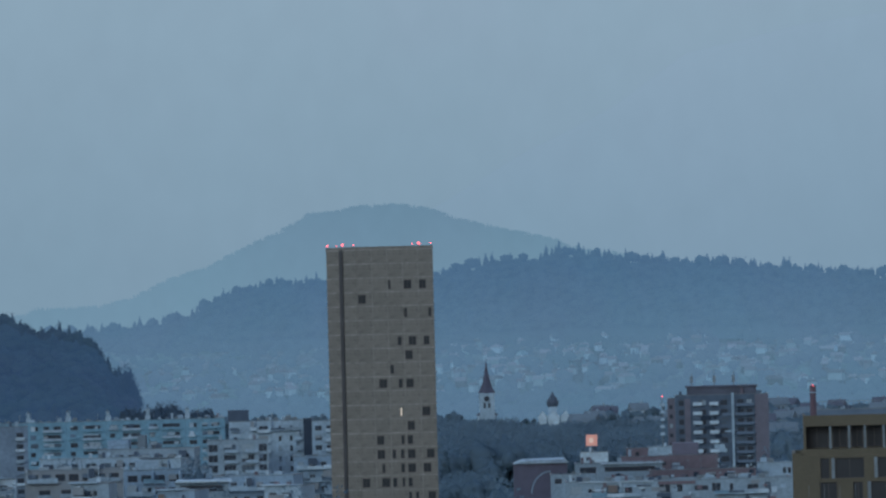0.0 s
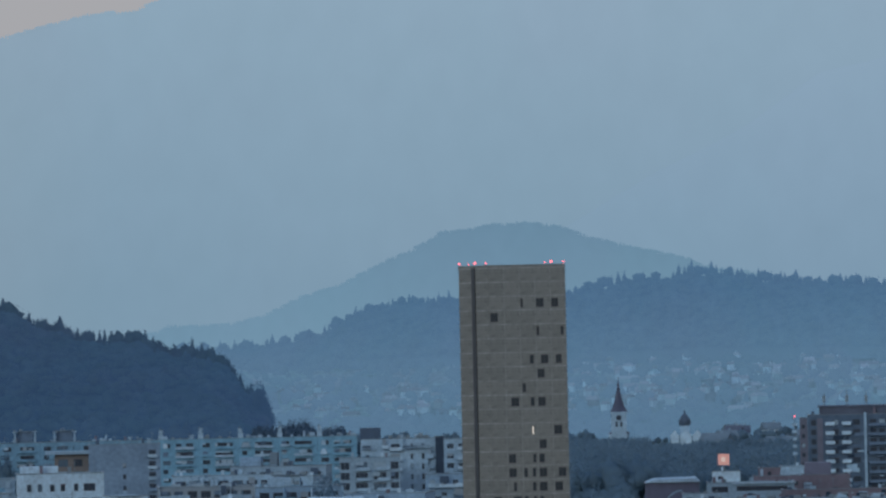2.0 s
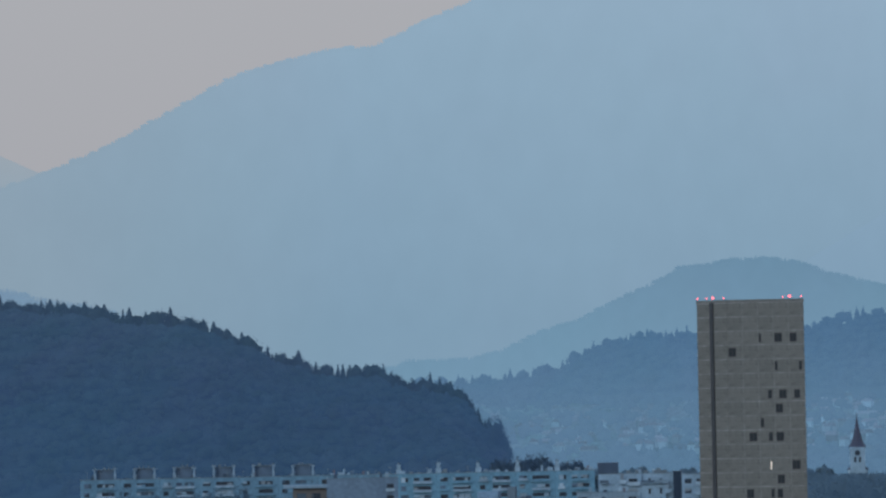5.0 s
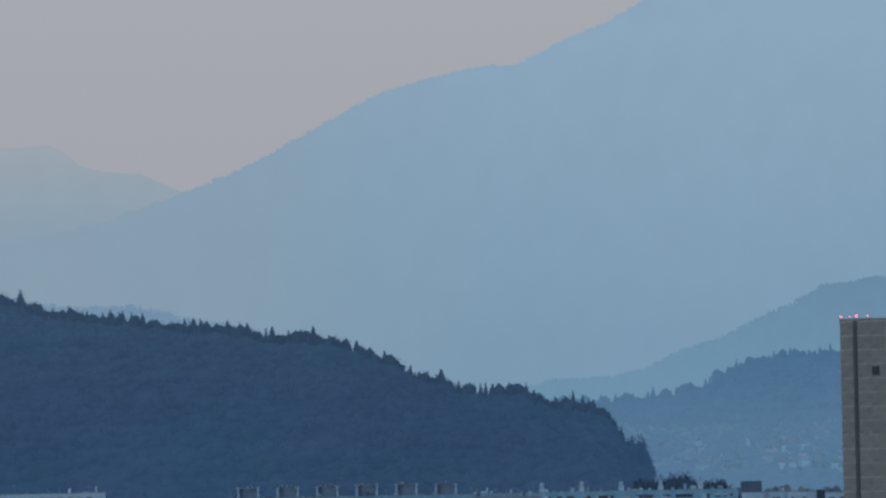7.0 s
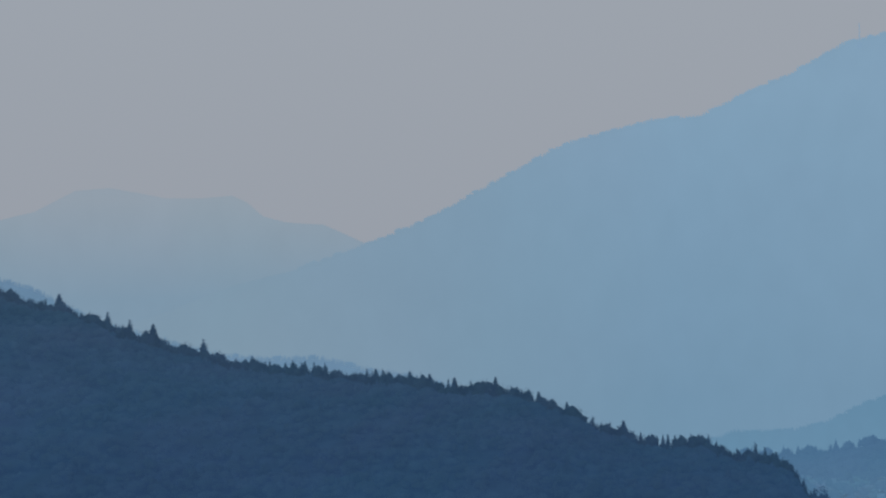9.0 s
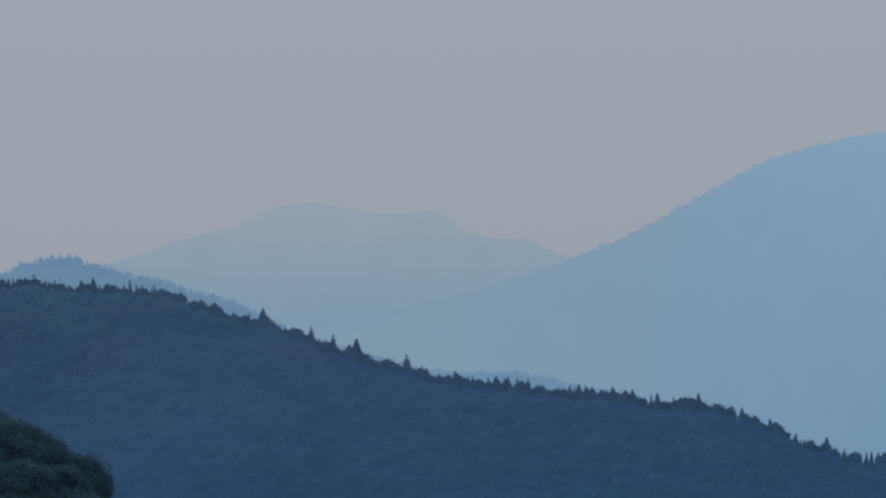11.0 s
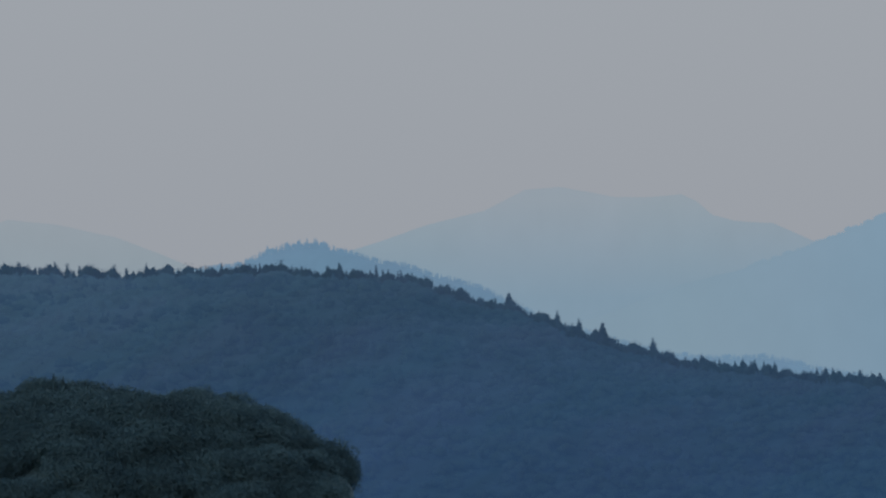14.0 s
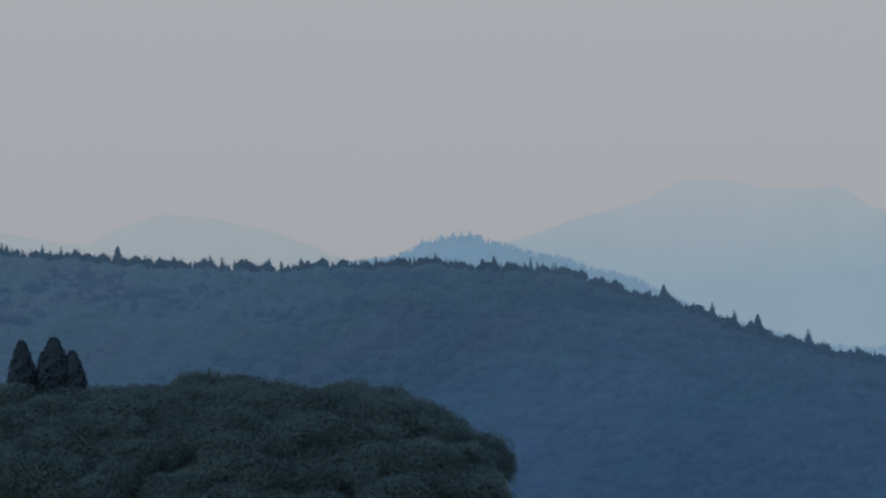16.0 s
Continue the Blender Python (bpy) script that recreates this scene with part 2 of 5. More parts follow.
def leaf_material(name, colour, size=0.12):
    """Leaves that let part of the light through, with a different tone from tree to tree."""
    m = bpy.data.materials.new(name)
    m.use_nodes = True
    n, l = m.node_tree.nodes, m.node_tree.links
    n.clear()
    out, mixed, dif, thin = n.new("ShaderNodeOutputMaterial"), n.new("ShaderNodeMixShader"), n.new("ShaderNodeBsdfDiffuse"), n.new("ShaderNodeBsdfTranslucent")
    info, geo, patch, tone, mul = n.new("ShaderNodeObjectInfo"), n.new("ShaderNodeNewGeometry"), n.new("ShaderNodeTexNoise"), n.new("ShaderNodeMath"), n.new("ShaderNodeMix")
    patch.inputs["Scale"].default_value, patch.inputs["Detail"].default_value = size, 4
    l.new(geo.outputs["Position"], patch.inputs["Vector"])
    tone.operation = "MULTIPLY_ADD"
    l.new(info.outputs["Random"], tone.inputs[0])
    tone.inputs[1].default_value = 0.18
    rng = n.new("ShaderNodeMapRange")
    rng.inputs["From Min"].default_value, rng.inputs["From Max"].default_value = 0.3, 0.7
    rng.inputs["To Min"].default_value, rng.inputs["To Max"].default_value = 0.72, 1.06
    l.new(patch.outputs["Fac"], rng.inputs["Value"])
    l.new(rng.outputs[0], tone.inputs[2])
    mul.data_type, mul.blend_type = "RGBA", "MULTIPLY"
    mul.inputs["Factor"].default_value = 1
    mul.inputs["A"].default_value = (*colour, 1)
    l.new(tone.outputs[0], mul.inputs["B"])
    for s in (dif, thin):
        l.new(mul.outputs["Result"], s.inputs["Color"])
    mixed.inputs[0].default_value = 0.45
    l.new(dif.outputs[0], mixed.inputs[1])
    l.new(thin.outputs[0], mixed.inputs[2])
    l.new(mixed.outputs[0], out.inputs[0])
    return m


LEAF_SPRAY = leaf_material("broadleaf_sprays", (0.132, 0.184, 0.176))
# far leaves: haze is put into the base colour, paler and bluer
LEAF_TOWN = leaf_material("town_broadleaf_haze", (0.205, 0.302, 0.368), 0.03)
LEAF_FOOT = leaf_material("foot_broadleaf_haze", (0.120, 0.178, 0.235), 0.03)
LEAF_DARK = leaf_material("conifer_sprays", (0.064, 0.090, 0.104))

# ---- building blocks ----
def place(bearing, dist, z=0.0):
    """The pose of a thing that faces the view point from that bearing and distance."""
    b = bearing / 1000
    return Matrix.Translation((dist * math.sin(b), dist * math.cos(b), z)) @ Matrix.Rotation(-b, 4, "Z")


def height(mrad, dist):
    return EYE + mrad * dist / 1000


def mesh_of(bm, name, *materials):
    me = bpy.data.meshes.new(name)
    bm.to_mesh(me)
    bm.free()
    for m in materials:
        me.materials.append(m)
    return me


def part(name, bm, material, parent, label=""):
    """Links a bmesh, or a mesh that repeats share, as one mesh under its parent."""
    me = bm if isinstance(bm, bpy.types.Mesh) else mesh_of(bm, name, material)
    ob = new(name, me)
    ob.parent = parent
    return tagged(ob, label)


def thing(name, label, category, m, group="", kind=""):
    ob = new(name)
    ob.empty_display_size = 0.5
    ob.matrix_basis = m
    return tagged(ob, label, category, group, kind)


def box(bm, x0, x1, y0, y1, z0, z1):
    v = [bm.verts.new(c) for c in ((x0, y0, z0), (x1, y0, z0), (x1, y1, z0), (x0, y1, z0), (x0, y0, z1), (x1, y0, z1), (x1, y1, z1), (x0, y1, z1))]
    for f in ((0, 1, 5, 4), (1, 2, 6, 5), (2, 3, 7, 6), (3, 0, 4, 7), (4, 5, 6, 7), (3, 2, 1, 0)):
        bm.faces.new([v[i] for i in f])
    return bm


def boxes(*rows):
    bm = bmesh.new()
    for r in rows:
        box(bm, *r)
    return bm


def ring(bm, radius, z, n, cx=0.0, cy=0.0):
    return [bm.verts.new((cx + radius * math.cos(2 * math.pi * i / n), cy + radius * math.sin(2 * math.pi * i / n), z)) for i in range(n)]


def lathe(profile, n=12, cx=0.0, cy=0.0, bm=None):
    """A turned body from (radius, z) pairs."""
    bm = bm or bmesh.new()
    rings = [ring(bm, max(r, 0.01), z, n, cx, cy) for r, z in profile]
    for a, b in zip(rings, rings[1:]):
        for i in range(n):
            bm.faces.new((a[i], a[(i + 1) % n], b[(i + 1) % n], b[i]))
    bm.faces.new(rings[0][::-1])
    bm.faces.new(rings[-1])
    return bm


def pierced(bm, x0, x1, z0, z1, openings, y0=0.0, y1=0.35):
    """A wall slab between y0 and y1 with real openings (x0, x1, z0, z1) through it."""
    xs = sorted({x0, x1, *(v for o in openings for v in o[:2] if x0 < v < x1)})
    zs = sorted({z0, z1, *(v for o in openings for v in o[2:] if z0 < v < z1)})
    for za, zb in zip(zs, zs[1:]):
        start = None
        for xa, xb in zip(xs, xs[1:] ):
            cx, cz = (xa + xb) / 2, (za + zb) / 2
            hole = any(o[0] < cx < o[1] and o[2] < cz < o[3] for o in openings)
            if not hole and start is None:
                start = xa
            if hole and start is not None:
                box(bm, start, xa, y0, y1, za, zb)
                start = None
        if start is not None:
            box(bm, start, xs[-1], y0, y1, za, zb)
    return bm


SHARED = {}


def window(parent, x0, x1, z0, z1, y=0.16, frame_material=None, glass=None, bars=1):
    """A frame with its panes, set into an opening."""
    w, h = x1 - x0, z1 - z0
    fm, gm = frame_material or FRAME_DARK, glass or GLASS
    key = (round(w, 2), round(h, 2), fm.name, gm.name, bars)
    if key not in SHARED:
        f = 0.07
        bm = boxes((0, w, 0, 0.08, 0, f), (0, w, 0, 0.08, h - f, h), (0, f, 0, 0.08, f, h - f), (w - f, w, 0, 0.08, f, h - f))
        for i in range(1, bars + 1):
            c = w * i / (bars + 1)
            if w > 1.2:
                box(bm, c - 0.035, c + 0.035, 0.005, 0.075, f, h - f)
        SHARED[key] = (mesh_of(bm, "window", fm), mesh_of(boxes((f, w - f, 0.03, 0.045, f, h - f)), "pane", gm))
    ob = part("window", SHARED[key][0], None, parent)
    ob.location = (x0, y, z0)
    part("pane", SHARED[key][1], None, ob)
    return ob


def rail(parent, x0, x1, y, z, material=None, high=1.0):
    bm = boxes((x0, x1, y, y + 0.06, z + high - 0.06, z + high), (x0, x1, y, y + 0.06, z, z + 0.06))
    n = max(2, int((x1 - x0) / 1.2))
    for i in range(n + 1):
        x = x0 + (x1 - x0 - 0.05) * i / n
        box(bm, x, x + 0.05, y + 0.005, y + 0.055, z + 0.06, z + high - 0.06)
    return part("railing", bm, material or METAL_GREY, parent)


def block(name, label, bearing, right, top, dist, depth, wall, openings=(), category="building", group="", roof=None, frame_material=None, roof_label="", turn=0.0):
    """A flat-roofed building from its two bearings and the height of its parapet; openings are (x, width, down from the top, height)."""
    ob = thing(name, label, category, place(bearing, dist) @ Matrix.Rotation(radians(turn), 4, "Z"), group)
    w, h = (right - bearing) * dist / 1000, height(top, dist)
    rs = random.Random(int(bearing * 10 + dist))
    holes = [(x, x + ow, h - d - oh, h - d) for x, ow, d, oh in openings]
    part("wall", pierced(bmesh.new(), 0, w, 0, h, holes), wall, ob)
    body = boxes((0, 0.3, 0.352, depth, 0, h), (w - 0.3, w, 0.352, depth, 0, h), (0.3, w - 0.3, depth - 0.3, depth, 0, h))
    part("side_wall", body, wall, ob)
    part("roof", boxes((0.3, w - 0.3, 0.352, depth - 0.3, h - 0.9, h - 0.5)), roof or ROOF_GREY, ob, roof_label)
    part("coping", boxes((-0.12, w + 0.12, -0.12, 0.4, h + 0.002, h + 0.14), (-0.12, 0.4, 0.402, depth, h + 0.002, h + 0.14), (w - 0.4, w + 0.12, 0.402, depth, h + 0.002, h + 0.14)), METAL_GREY, ob)
    part("inner_wall", boxes((0.302, w - 0.302, 2.2, 2.4, 0, h - 0.92)), DARK_CLAD, ob)
    for x0, x1, z0, z1 in holes:
        pane = rs.choices((GLASS, GLASS_MID, BLIND), (0.74, 0.17, 0.09))[0]
        window(ob, x0 + 0.02, x1 - 0.02, z0 + 0.02, z1 - 0.02, frame_material=frame_material, glass=pane, bars=max(1, int((x1 - x0) / 1.6)))
        if category == "apartment block" and x1 - x0 > 1.3 and rs.random() < 0.3:
            part("balcony", boxes((x0 - 0.3, x1 + 0.3, -0.95, -0.002, z0 - 0.3, z0 - 0.12), (x0 - 0.3, x1 + 0.3, -0.95, -0.87, z0 - 0.118, z0 + rs.uniform(0.4, 0.7))), rs.choice((WHITE, PALE, CONCRETE, wall)), ob)
        elif category == "apartment block" and rs.random() < 0.3:
            part("shutter", boxes((x0 - 0.02, x0 + (x1 - x0) * rs.uniform(0.3, 1.0), -0.06, -0.004, z1 - rs.uniform(0.4, 1.2), z1)), rs.choice((BLIND, TAUPE, DARK_CLAD, PALE, SLATE)), ob)
        elif rs.random() < 0.12 and category != "tower":
            part("awning", boxes((x0 - 0.1, x1 + 0.1, -0.5, -0.002, z1 - 0.25, z1 - 0.05)), rs.choice((BLIND, TAUPE, BRICK)), ob)
    for _ in range(int(w * 0.35)):
        x, y, hh = rs.uniform(0.5, w - 2), rs.uniform(1.0, depth * 0.7), rs.uniform(0.6, 1.9)
        kind = rs.random()
        if kind < 0.45:
            part("vent", boxes((x, x + rs.uniform(0.6, 1.8), y, y + 1.2, h - 0.5, h - 0.5 + hh)), rs.choice((METAL_GREY, CONCRETE, PALE, DARK_CLAD)), ob)
        elif kind < 0.7:
            part("chimney", boxes((x, x + 0.7, y, y + 0.7, h - 0.5, h + hh), (x - 0.1, x + 0.8, y - 0.1, y + 0.8, h + hh + 0.002, h + hh + 0.12)), rs.choice((PALE, WHITE, BRICK)), ob)
        else:
            part("antenna", boxes((x, x + 0.1, y, y + 0.1, h - 0.5, h + hh + 1.2), (x - 0.5, x + 0.6, y + 0.02, y + 0.08, h + hh + 0.7, h + hh + 0.78)), METAL_GREY, ob)
    return ob, w, h


def balcony_run(ob, x0, x1, h, first, pitch, floors, wall, seed):
    """Balconies along a front, bay by bay, with parapets of different make, dividers and screens."""
    r = random.Random(seed)
    for f in range(floors):
        z = h - first - pitch * f
        x = x0
        while x < x1 - 1.5:
            w = min(r.uniform(2.2, 4.2), x1 - x)
            if r.random() < 0.82:
                part("balcony_slab", boxes((x, x + w - 0.05, -1.25, -0.002, z - 0.2, z - 0.02)), wall, ob)
                part("parapet", boxes((x, x + w - 0.05, -1.25, -1.17, z - 0.018, z + r.uniform(0.6, 1.0))), r.choice((WHITE, PALE, CONCRETE, GLASS_MID, wall, TEAL_GREY)), ob)
                if r.random() < 0.4:
                    part("divider", boxes((x, x + 0.12, -1.165, -0.002, z - 0.018, z + pitch - 0.3)), r.choice((WHITE, wall)), ob)
                if r.random() < 0.3:
                    part("screen", boxes((x + 0.2, x + w * 0.6, -1.1, -1.05, z + 1.0, z + pitch - 0.4)), r.choice((BLIND, TAUPE, DARK_CLAD, ORANGE_TAN)), ob)
            x += w


def facade_boards(ob, x0, x1, z0, z1, n, seed, paints):
    """Boards, blinds and patched panels of many sizes along a busy front."""
    r = random.Random(seed)
    for _ in range(n):
        w, hh = r.choice((0.5, 0.8, 1.2, 2.0, 3.2)), r.choice((0.3, 0.5, 0.9, 1.3))
        x, z = r.uniform(x0, x1 - w), r.uniform(z0, z1 - hh)
        part("facade_board", boxes((x, x + w, -r.uniform(0.04, 0.4), -0.003, z, z + hh)), r.choice(paints), ob)


def polar_sheet(name, b0, b1, nb, radii, z_of, material, label, kind="structure"):
    """A sheet of country over a fan of bearings; z_of gives the height at a bearing and a distance."""
    bs = np.linspace(b0, b1, nb)
    verts = [(r * math.sin(b / 1000), r * math.cos(b / 1000), z_of(b, r)) for r in radii for b in bs]
    faces = [(j * nb + i, j * nb + i + 1, (j + 1) * nb + i + 1, (j + 1) * nb + i) for j in range(len(radii) - 1) for i in range(nb - 1)]
    me = bpy.data.meshes.new(name)
    me.from_pydata(verts, [], faces)
    me.materials.append(material)
    for p in me.polygons:
        p.use_smooth = True
    return tagged(new(name, me), label, "backdrop" if name != "ground" else "ground", kind=kind)


def ease(t):
    t = min(1.0, max(0.0, t))
    return t * t * (3 - 2 * t)


def profile(points):
    xs, ys = zip(*points)
    return lambda b: float(np.interp(b, xs, ys))


def wobble(b, dist, seed, size, amount):
    return amount * noise.fractal((b * dist / 1000 / size, seed, dist / size), 0.9, 2.1, 5)


def crest_of(points, dist, lower=0.0, size=60.0, amount=2.0, seed=0.0):
    """The height of a ridge over its bearings."""
    p = profile(points)
    return lambda b: max(-4.0, height(p(b), dist) - lower + wobble(b, dist, seed, size, amount))


def ridge(name, label, points, dist, front, back, material, lower=0.0, size=60.0, amount=2.0, seed=0.0, step=0.35, base=0.0, rough=0.0):
    """A hill: from its foot at the distance front up to the crest and down behind."""
    crest = crest_of(points, dist, lower, size, amount, seed)

    def z_of(b, r):
        c = crest(b) - base
        up = ease((r - front) / (dist - front)) ** 0.8 if r <= dist else 1 - ease((r - dist) / (back - dist))
        return base + c * up + rough * up * noise.fractal((r * math.sin(b / 1000) / 90, r / 90, seed), 0.9, 2.1, 4) * (1 - abs(2 * up - 1))
    b0, b1 = points[0][0], points[-1][0]
    radii = [front + (dist - front) * i / 12 for i in range(13)] + [dist + (back - dist) * i / 4 for i in range(1, 5)]
    polar_sheet(name, b0, b1, int((b1 - b0) / step) + 2, radii, z_of, material, label)
    return z_of


# ---- trees ----
def blob_template(seed, lobes, fine=1):
    """A clumpy broadleaf crown in a unit box: a few ragged lobes."""
    rnd = random.Random(seed)
    bm = bmesh.new()
    for k in range(lobes):
        a = rnd.random() * 6.28
        c = Vector((0.22 * math.cos(a), 0.22 * math.sin(a), rnd.uniform(0.38, 0.72))) if k else Vector((0, 0, 0.62))
        r = rnd.uniform(0.2, 0.3) if k else 0.34
        g = bmesh.ops.create_icosphere(bm, subdivisions=fine, radius=r)
        for v in g["verts"]:
            v.co = c + v.co * (rnd.uniform(0.7, 1.25) if fine == 1 else 1 + 0.22 * noise.noise(v.co * 9 + c * 7) + rnd.uniform(-0.04, 0.04))
    return template(bm)


def conifer_template(seed, tiers=5, n=7):
    rnd = random.Random(seed)
    bm = bmesh.new()
    for k in range(tiers):
        z0 = 0.08 + 0.80 * k / tiers
        r = 0.29 * (1 - k / tiers) * rnd.uniform(0.85, 1.15) + 0.03
        top = bm.verts.new((rnd.uniform(-0.015, 0.015), rnd.uniform(-0.015, 0.015), min(1.0, z0 + 0.34)))
        low = [bm.verts.new((r * rnd.uniform(0.65, 1.25) * math.cos(6.283 * i / n), r * rnd.uniform(0.65, 1.25) * math.sin(6.283 * i / n), z0 + rnd.uniform(-0.05, 0.03))) for i in range(n)]
        for i in range(n):
            bm.faces.new((low[i], low[(i + 1) % n], top))
        bm.faces.new(low[::-1])
    return template(bm)


def template(bm):
    bmesh.ops.triangulate(bm, faces=bm.faces[:])
    bm.verts.index_update()
    v = np.array([v.co[:] for v in bm.verts])
    f = np.array([[x.index for x in p.verts] for p in bm.faces])
    bm.free()
    return v, f


BROAD = [blob_template(s, 4) for s in range(5)]
CONIFER = [conifer_template(s + 20) for s in range(5)]


def woods(name, label, spots, material, seed=1, kind="stuff", sprays=0, leaf=0.5, reach=9999):
    """Many trees as one piece of woodland, the nearer ones with leaf sprays; spots are (x, y, z, height, width, is_conifer)."""
    gen = np.random.default_rng(seed)
    rnd = random.Random(seed)
    vs, fs, off = [], [], 0
    for x, y, z, h, w, con in spots:
        v, f = rnd.choice(CONIFER if con else BROAD)
        a = rnd.random() * 6.283
        c, s = math.cos(a), math.sin(a)
        out = np.empty_like(v)
        out[:, 0] = x + w * (c * v[:, 0] - s * v[:, 1])
        out[:, 1] = y + w * (s * v[:, 0] + c * v[:, 1])
        out[:, 2] = z + h * v[:, 2]
        if sprays > 150:
            heart = np.array((x, y, z + 0.55 * h))
            out = heart + (out - heart) * 0.82
        vs.append(out)
        fs.append(f + off)
        off += len(v)
        if sprays and x * x + y * y < reach * reach:
            k = sprays
            d = gen.normal(size=(k, 3))
            d /= np.linalg.norm(d, axis=1)[:, None]
            if con:
                u = gen.uniform(0.15, 1.02, k)
                q = (0.03 + 0.30 * (1 - u)) * gen.uniform(0.75, 1.25, k)
                p = np.stack((q * d[:, 0] * 1.2, q * d[:, 1] * 1.2, u), 1)
            else:
                p = np.array((0, 0, 0.60)) + d * np.array((0.44, 0.44, 0.41)) * gen.uniform(0.8, 1.12, (k, 1))
            p = np.array((x, y, z)) + p * np.array((w, w, h))
            e = gen.normal(size=(2, k, 3))
            e *= (leaf * gen.uniform(0.6, 1.4, (2, k)) / np.linalg.norm(e, axis=2))[:, :, None]
            vs.append(np.concatenate((p - e[0], p + e[1], p + e[0])))
            i = np.arange(k) + off
            fs.append(np.stack((i, i + k, i + 2 * k), 1))
            off += 3 * k
    vs, fs = np.concatenate(vs), np.concatenate(fs)
    me = bpy.data.meshes.new(name)
    me.from_pydata(vs.tolist(), [], fs.tolist())
    me.polygons.foreach_set("use_smooth", [True] * len(me.polygons))
    me.materials.append(material)
    return tagged(new(name, me), label, "woods", kind=kind)


def spindle(z):
    return 0.01 + 0.27 * (1 - z) ** 0.62 * min(1.0, (z + 0.2) * 2.0)


def leafy(seed, clumps, leaf, con=False, full=1.0):
    """A crown in a unit box: a dense inside under many small leaf sprays, with gaps and an uneven outline."""
    rnd = random.Random(seed)
    shift = Vector((seed * 3.7, seed * 1.3, 0))

    def dome(d):
        """How far the crown reaches in a direction: broad bulges, small tufts on them."""
        return 0.97 + 0.20 * noise.noise(d * 1.7 + shift) + 0.07 * noise.noise(d * 6 + shift)
    reach = Vector((0.46, 0.46, 0.44))
    bm = bmesh.new()
    if con:
        if full > 1:
            lathe([(spindle(z) * rnd.uniform(0.8, 0.95), z) for z in (0.04, 0.15, 0.28, 0.42, 0.55, 0.68, 0.8, 0.9, 0.98)], 11, bm=bm)
        else:
            v, f = CONIFER[seed % 5]
            vv = [bm.verts.new((x * 0.8, y * 0.8, z * 0.92 + 0.02)) for x, y, z in v]
            for t in f:
                bm.faces.new([vv[i] for i in t])
    else:
        for v in bmesh.ops.create_icosphere(bm, subdivisions=2, radius=1.0)["verts"]:
            v.co = Vector((0, 0, 0.45)) + v.co * reach * dome(v.co.normalized()) * 0.58
    for _ in range(clumps):
        if con:
            z = rnd.uniform(0.06, 0.99)
            r = 0.015 + 0.29 * (1 - z) * (0.85 + 0.15 * math.sin(z * 40)) * math.sqrt(rnd.uniform(0.3, 1.15))
            r = spindle(z) * rnd.uniform(0.80, 1.22) if full > 1 else r
            a = rnd.random() * 6.283
            p, d = Vector((r * math.cos(a), r * math.sin(a), z)), Vector((math.cos(a), math.sin(a), 0.6))
        else:
            d = Vector((rnd.gauss(0, 1), rnd.gauss(0, 1), rnd.gauss(0.45, 1))).normalized()
            p = Vector((0, 0, 0.45)) + d * reach * dome(d) * (1.16 - 0.46 * rnd.random() ** 0.8)
        n = (d + (0.3 if con else 0.8) * Vector((rnd.gauss(0, 1), rnd.gauss(0, 1), rnd.gauss(0, 1)))).normalized()
        u = n.orthogonal().normalized()
        u = (u * math.cos(z if con else p.x * 50) + n.cross(u) * math.sin(z if con else p.x * 50)) * leaf * rnd.uniform(0.6, 1.4) * (1.15 - 0.9 * z if con and full == 1 else 1)
        w = n.cross(u) * 0.75
        q = [bm.verts.new(c) for c in (p - u, p + w, p + u, p - w)]
        bm.faces.new(q)
    me = bpy.data.meshes.new("crown")
    bm.to_mesh(me)
    bm.free()
    return me


def tree(name, label, m, h, w, crown, bark=None, group="", category="tree"):
    """A tree with a tapered trunk, a few limbs and its crown."""
    ob = thing(name, label, category, m, group)
    bm = lathe([(0.035, 0), (0.028, 0.1), (0.022, 0.35), (0.01, 0.8)], 7)
    for a in (0.4, 2.5, 4.6):
        o = Vector((0, 0, 0.3))
        e = Vector((0.2 * math.cos(a), 0.2 * math.sin(a), 0.52))
        side = Vector((-math.sin(a), math.cos(a), 0)) * 0.009
        q = [bm.verts.new(c) for c in (o - side, o + side, o + Vector((0, 0, 0.02)), e - side * 0.4, e + side * 0.4, e + Vector((0, 0, 0.008)))]
        for f in ((0, 1, 4, 3), (1, 2, 5, 4), (2, 0, 3, 5)):
            bm.faces.new([q[i] for i in f])
    t = part("trunk", bm, bark or BARK, ob)
    t.scale = (w, w, h)
    c = part("crown", crown, None, ob)
    c.scale = (w, w, h)
    return ob


# ---- the large structure: ground, mountains and hills ----
def ground_z(b, r):
    return 0.0


polar_sheet("ground", -3141.6, 3141.6, 361, [0.5, 60, 150, 300, 500, 700, 900, 1150, 1400, 1700, 2000, 2400, 2800, 3300, 3900, 4400, 4950], ground_z, GRASS, "dull green and grey ground of the town")


def meadow_z(b, r):
    side = ease((b + 150) / 60)
    return 0.4 + side * 46 * ease((r - 3050) / 1250) + 2.5 * side * noise.noise((b / 9, r / 160, 3.0))


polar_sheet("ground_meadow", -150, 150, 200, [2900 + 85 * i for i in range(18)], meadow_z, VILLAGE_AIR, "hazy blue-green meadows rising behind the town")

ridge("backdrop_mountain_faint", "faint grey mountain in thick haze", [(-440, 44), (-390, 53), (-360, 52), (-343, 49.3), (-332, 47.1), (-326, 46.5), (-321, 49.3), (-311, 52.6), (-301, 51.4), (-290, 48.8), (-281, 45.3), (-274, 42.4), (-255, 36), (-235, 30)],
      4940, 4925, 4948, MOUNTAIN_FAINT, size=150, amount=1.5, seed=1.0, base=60)
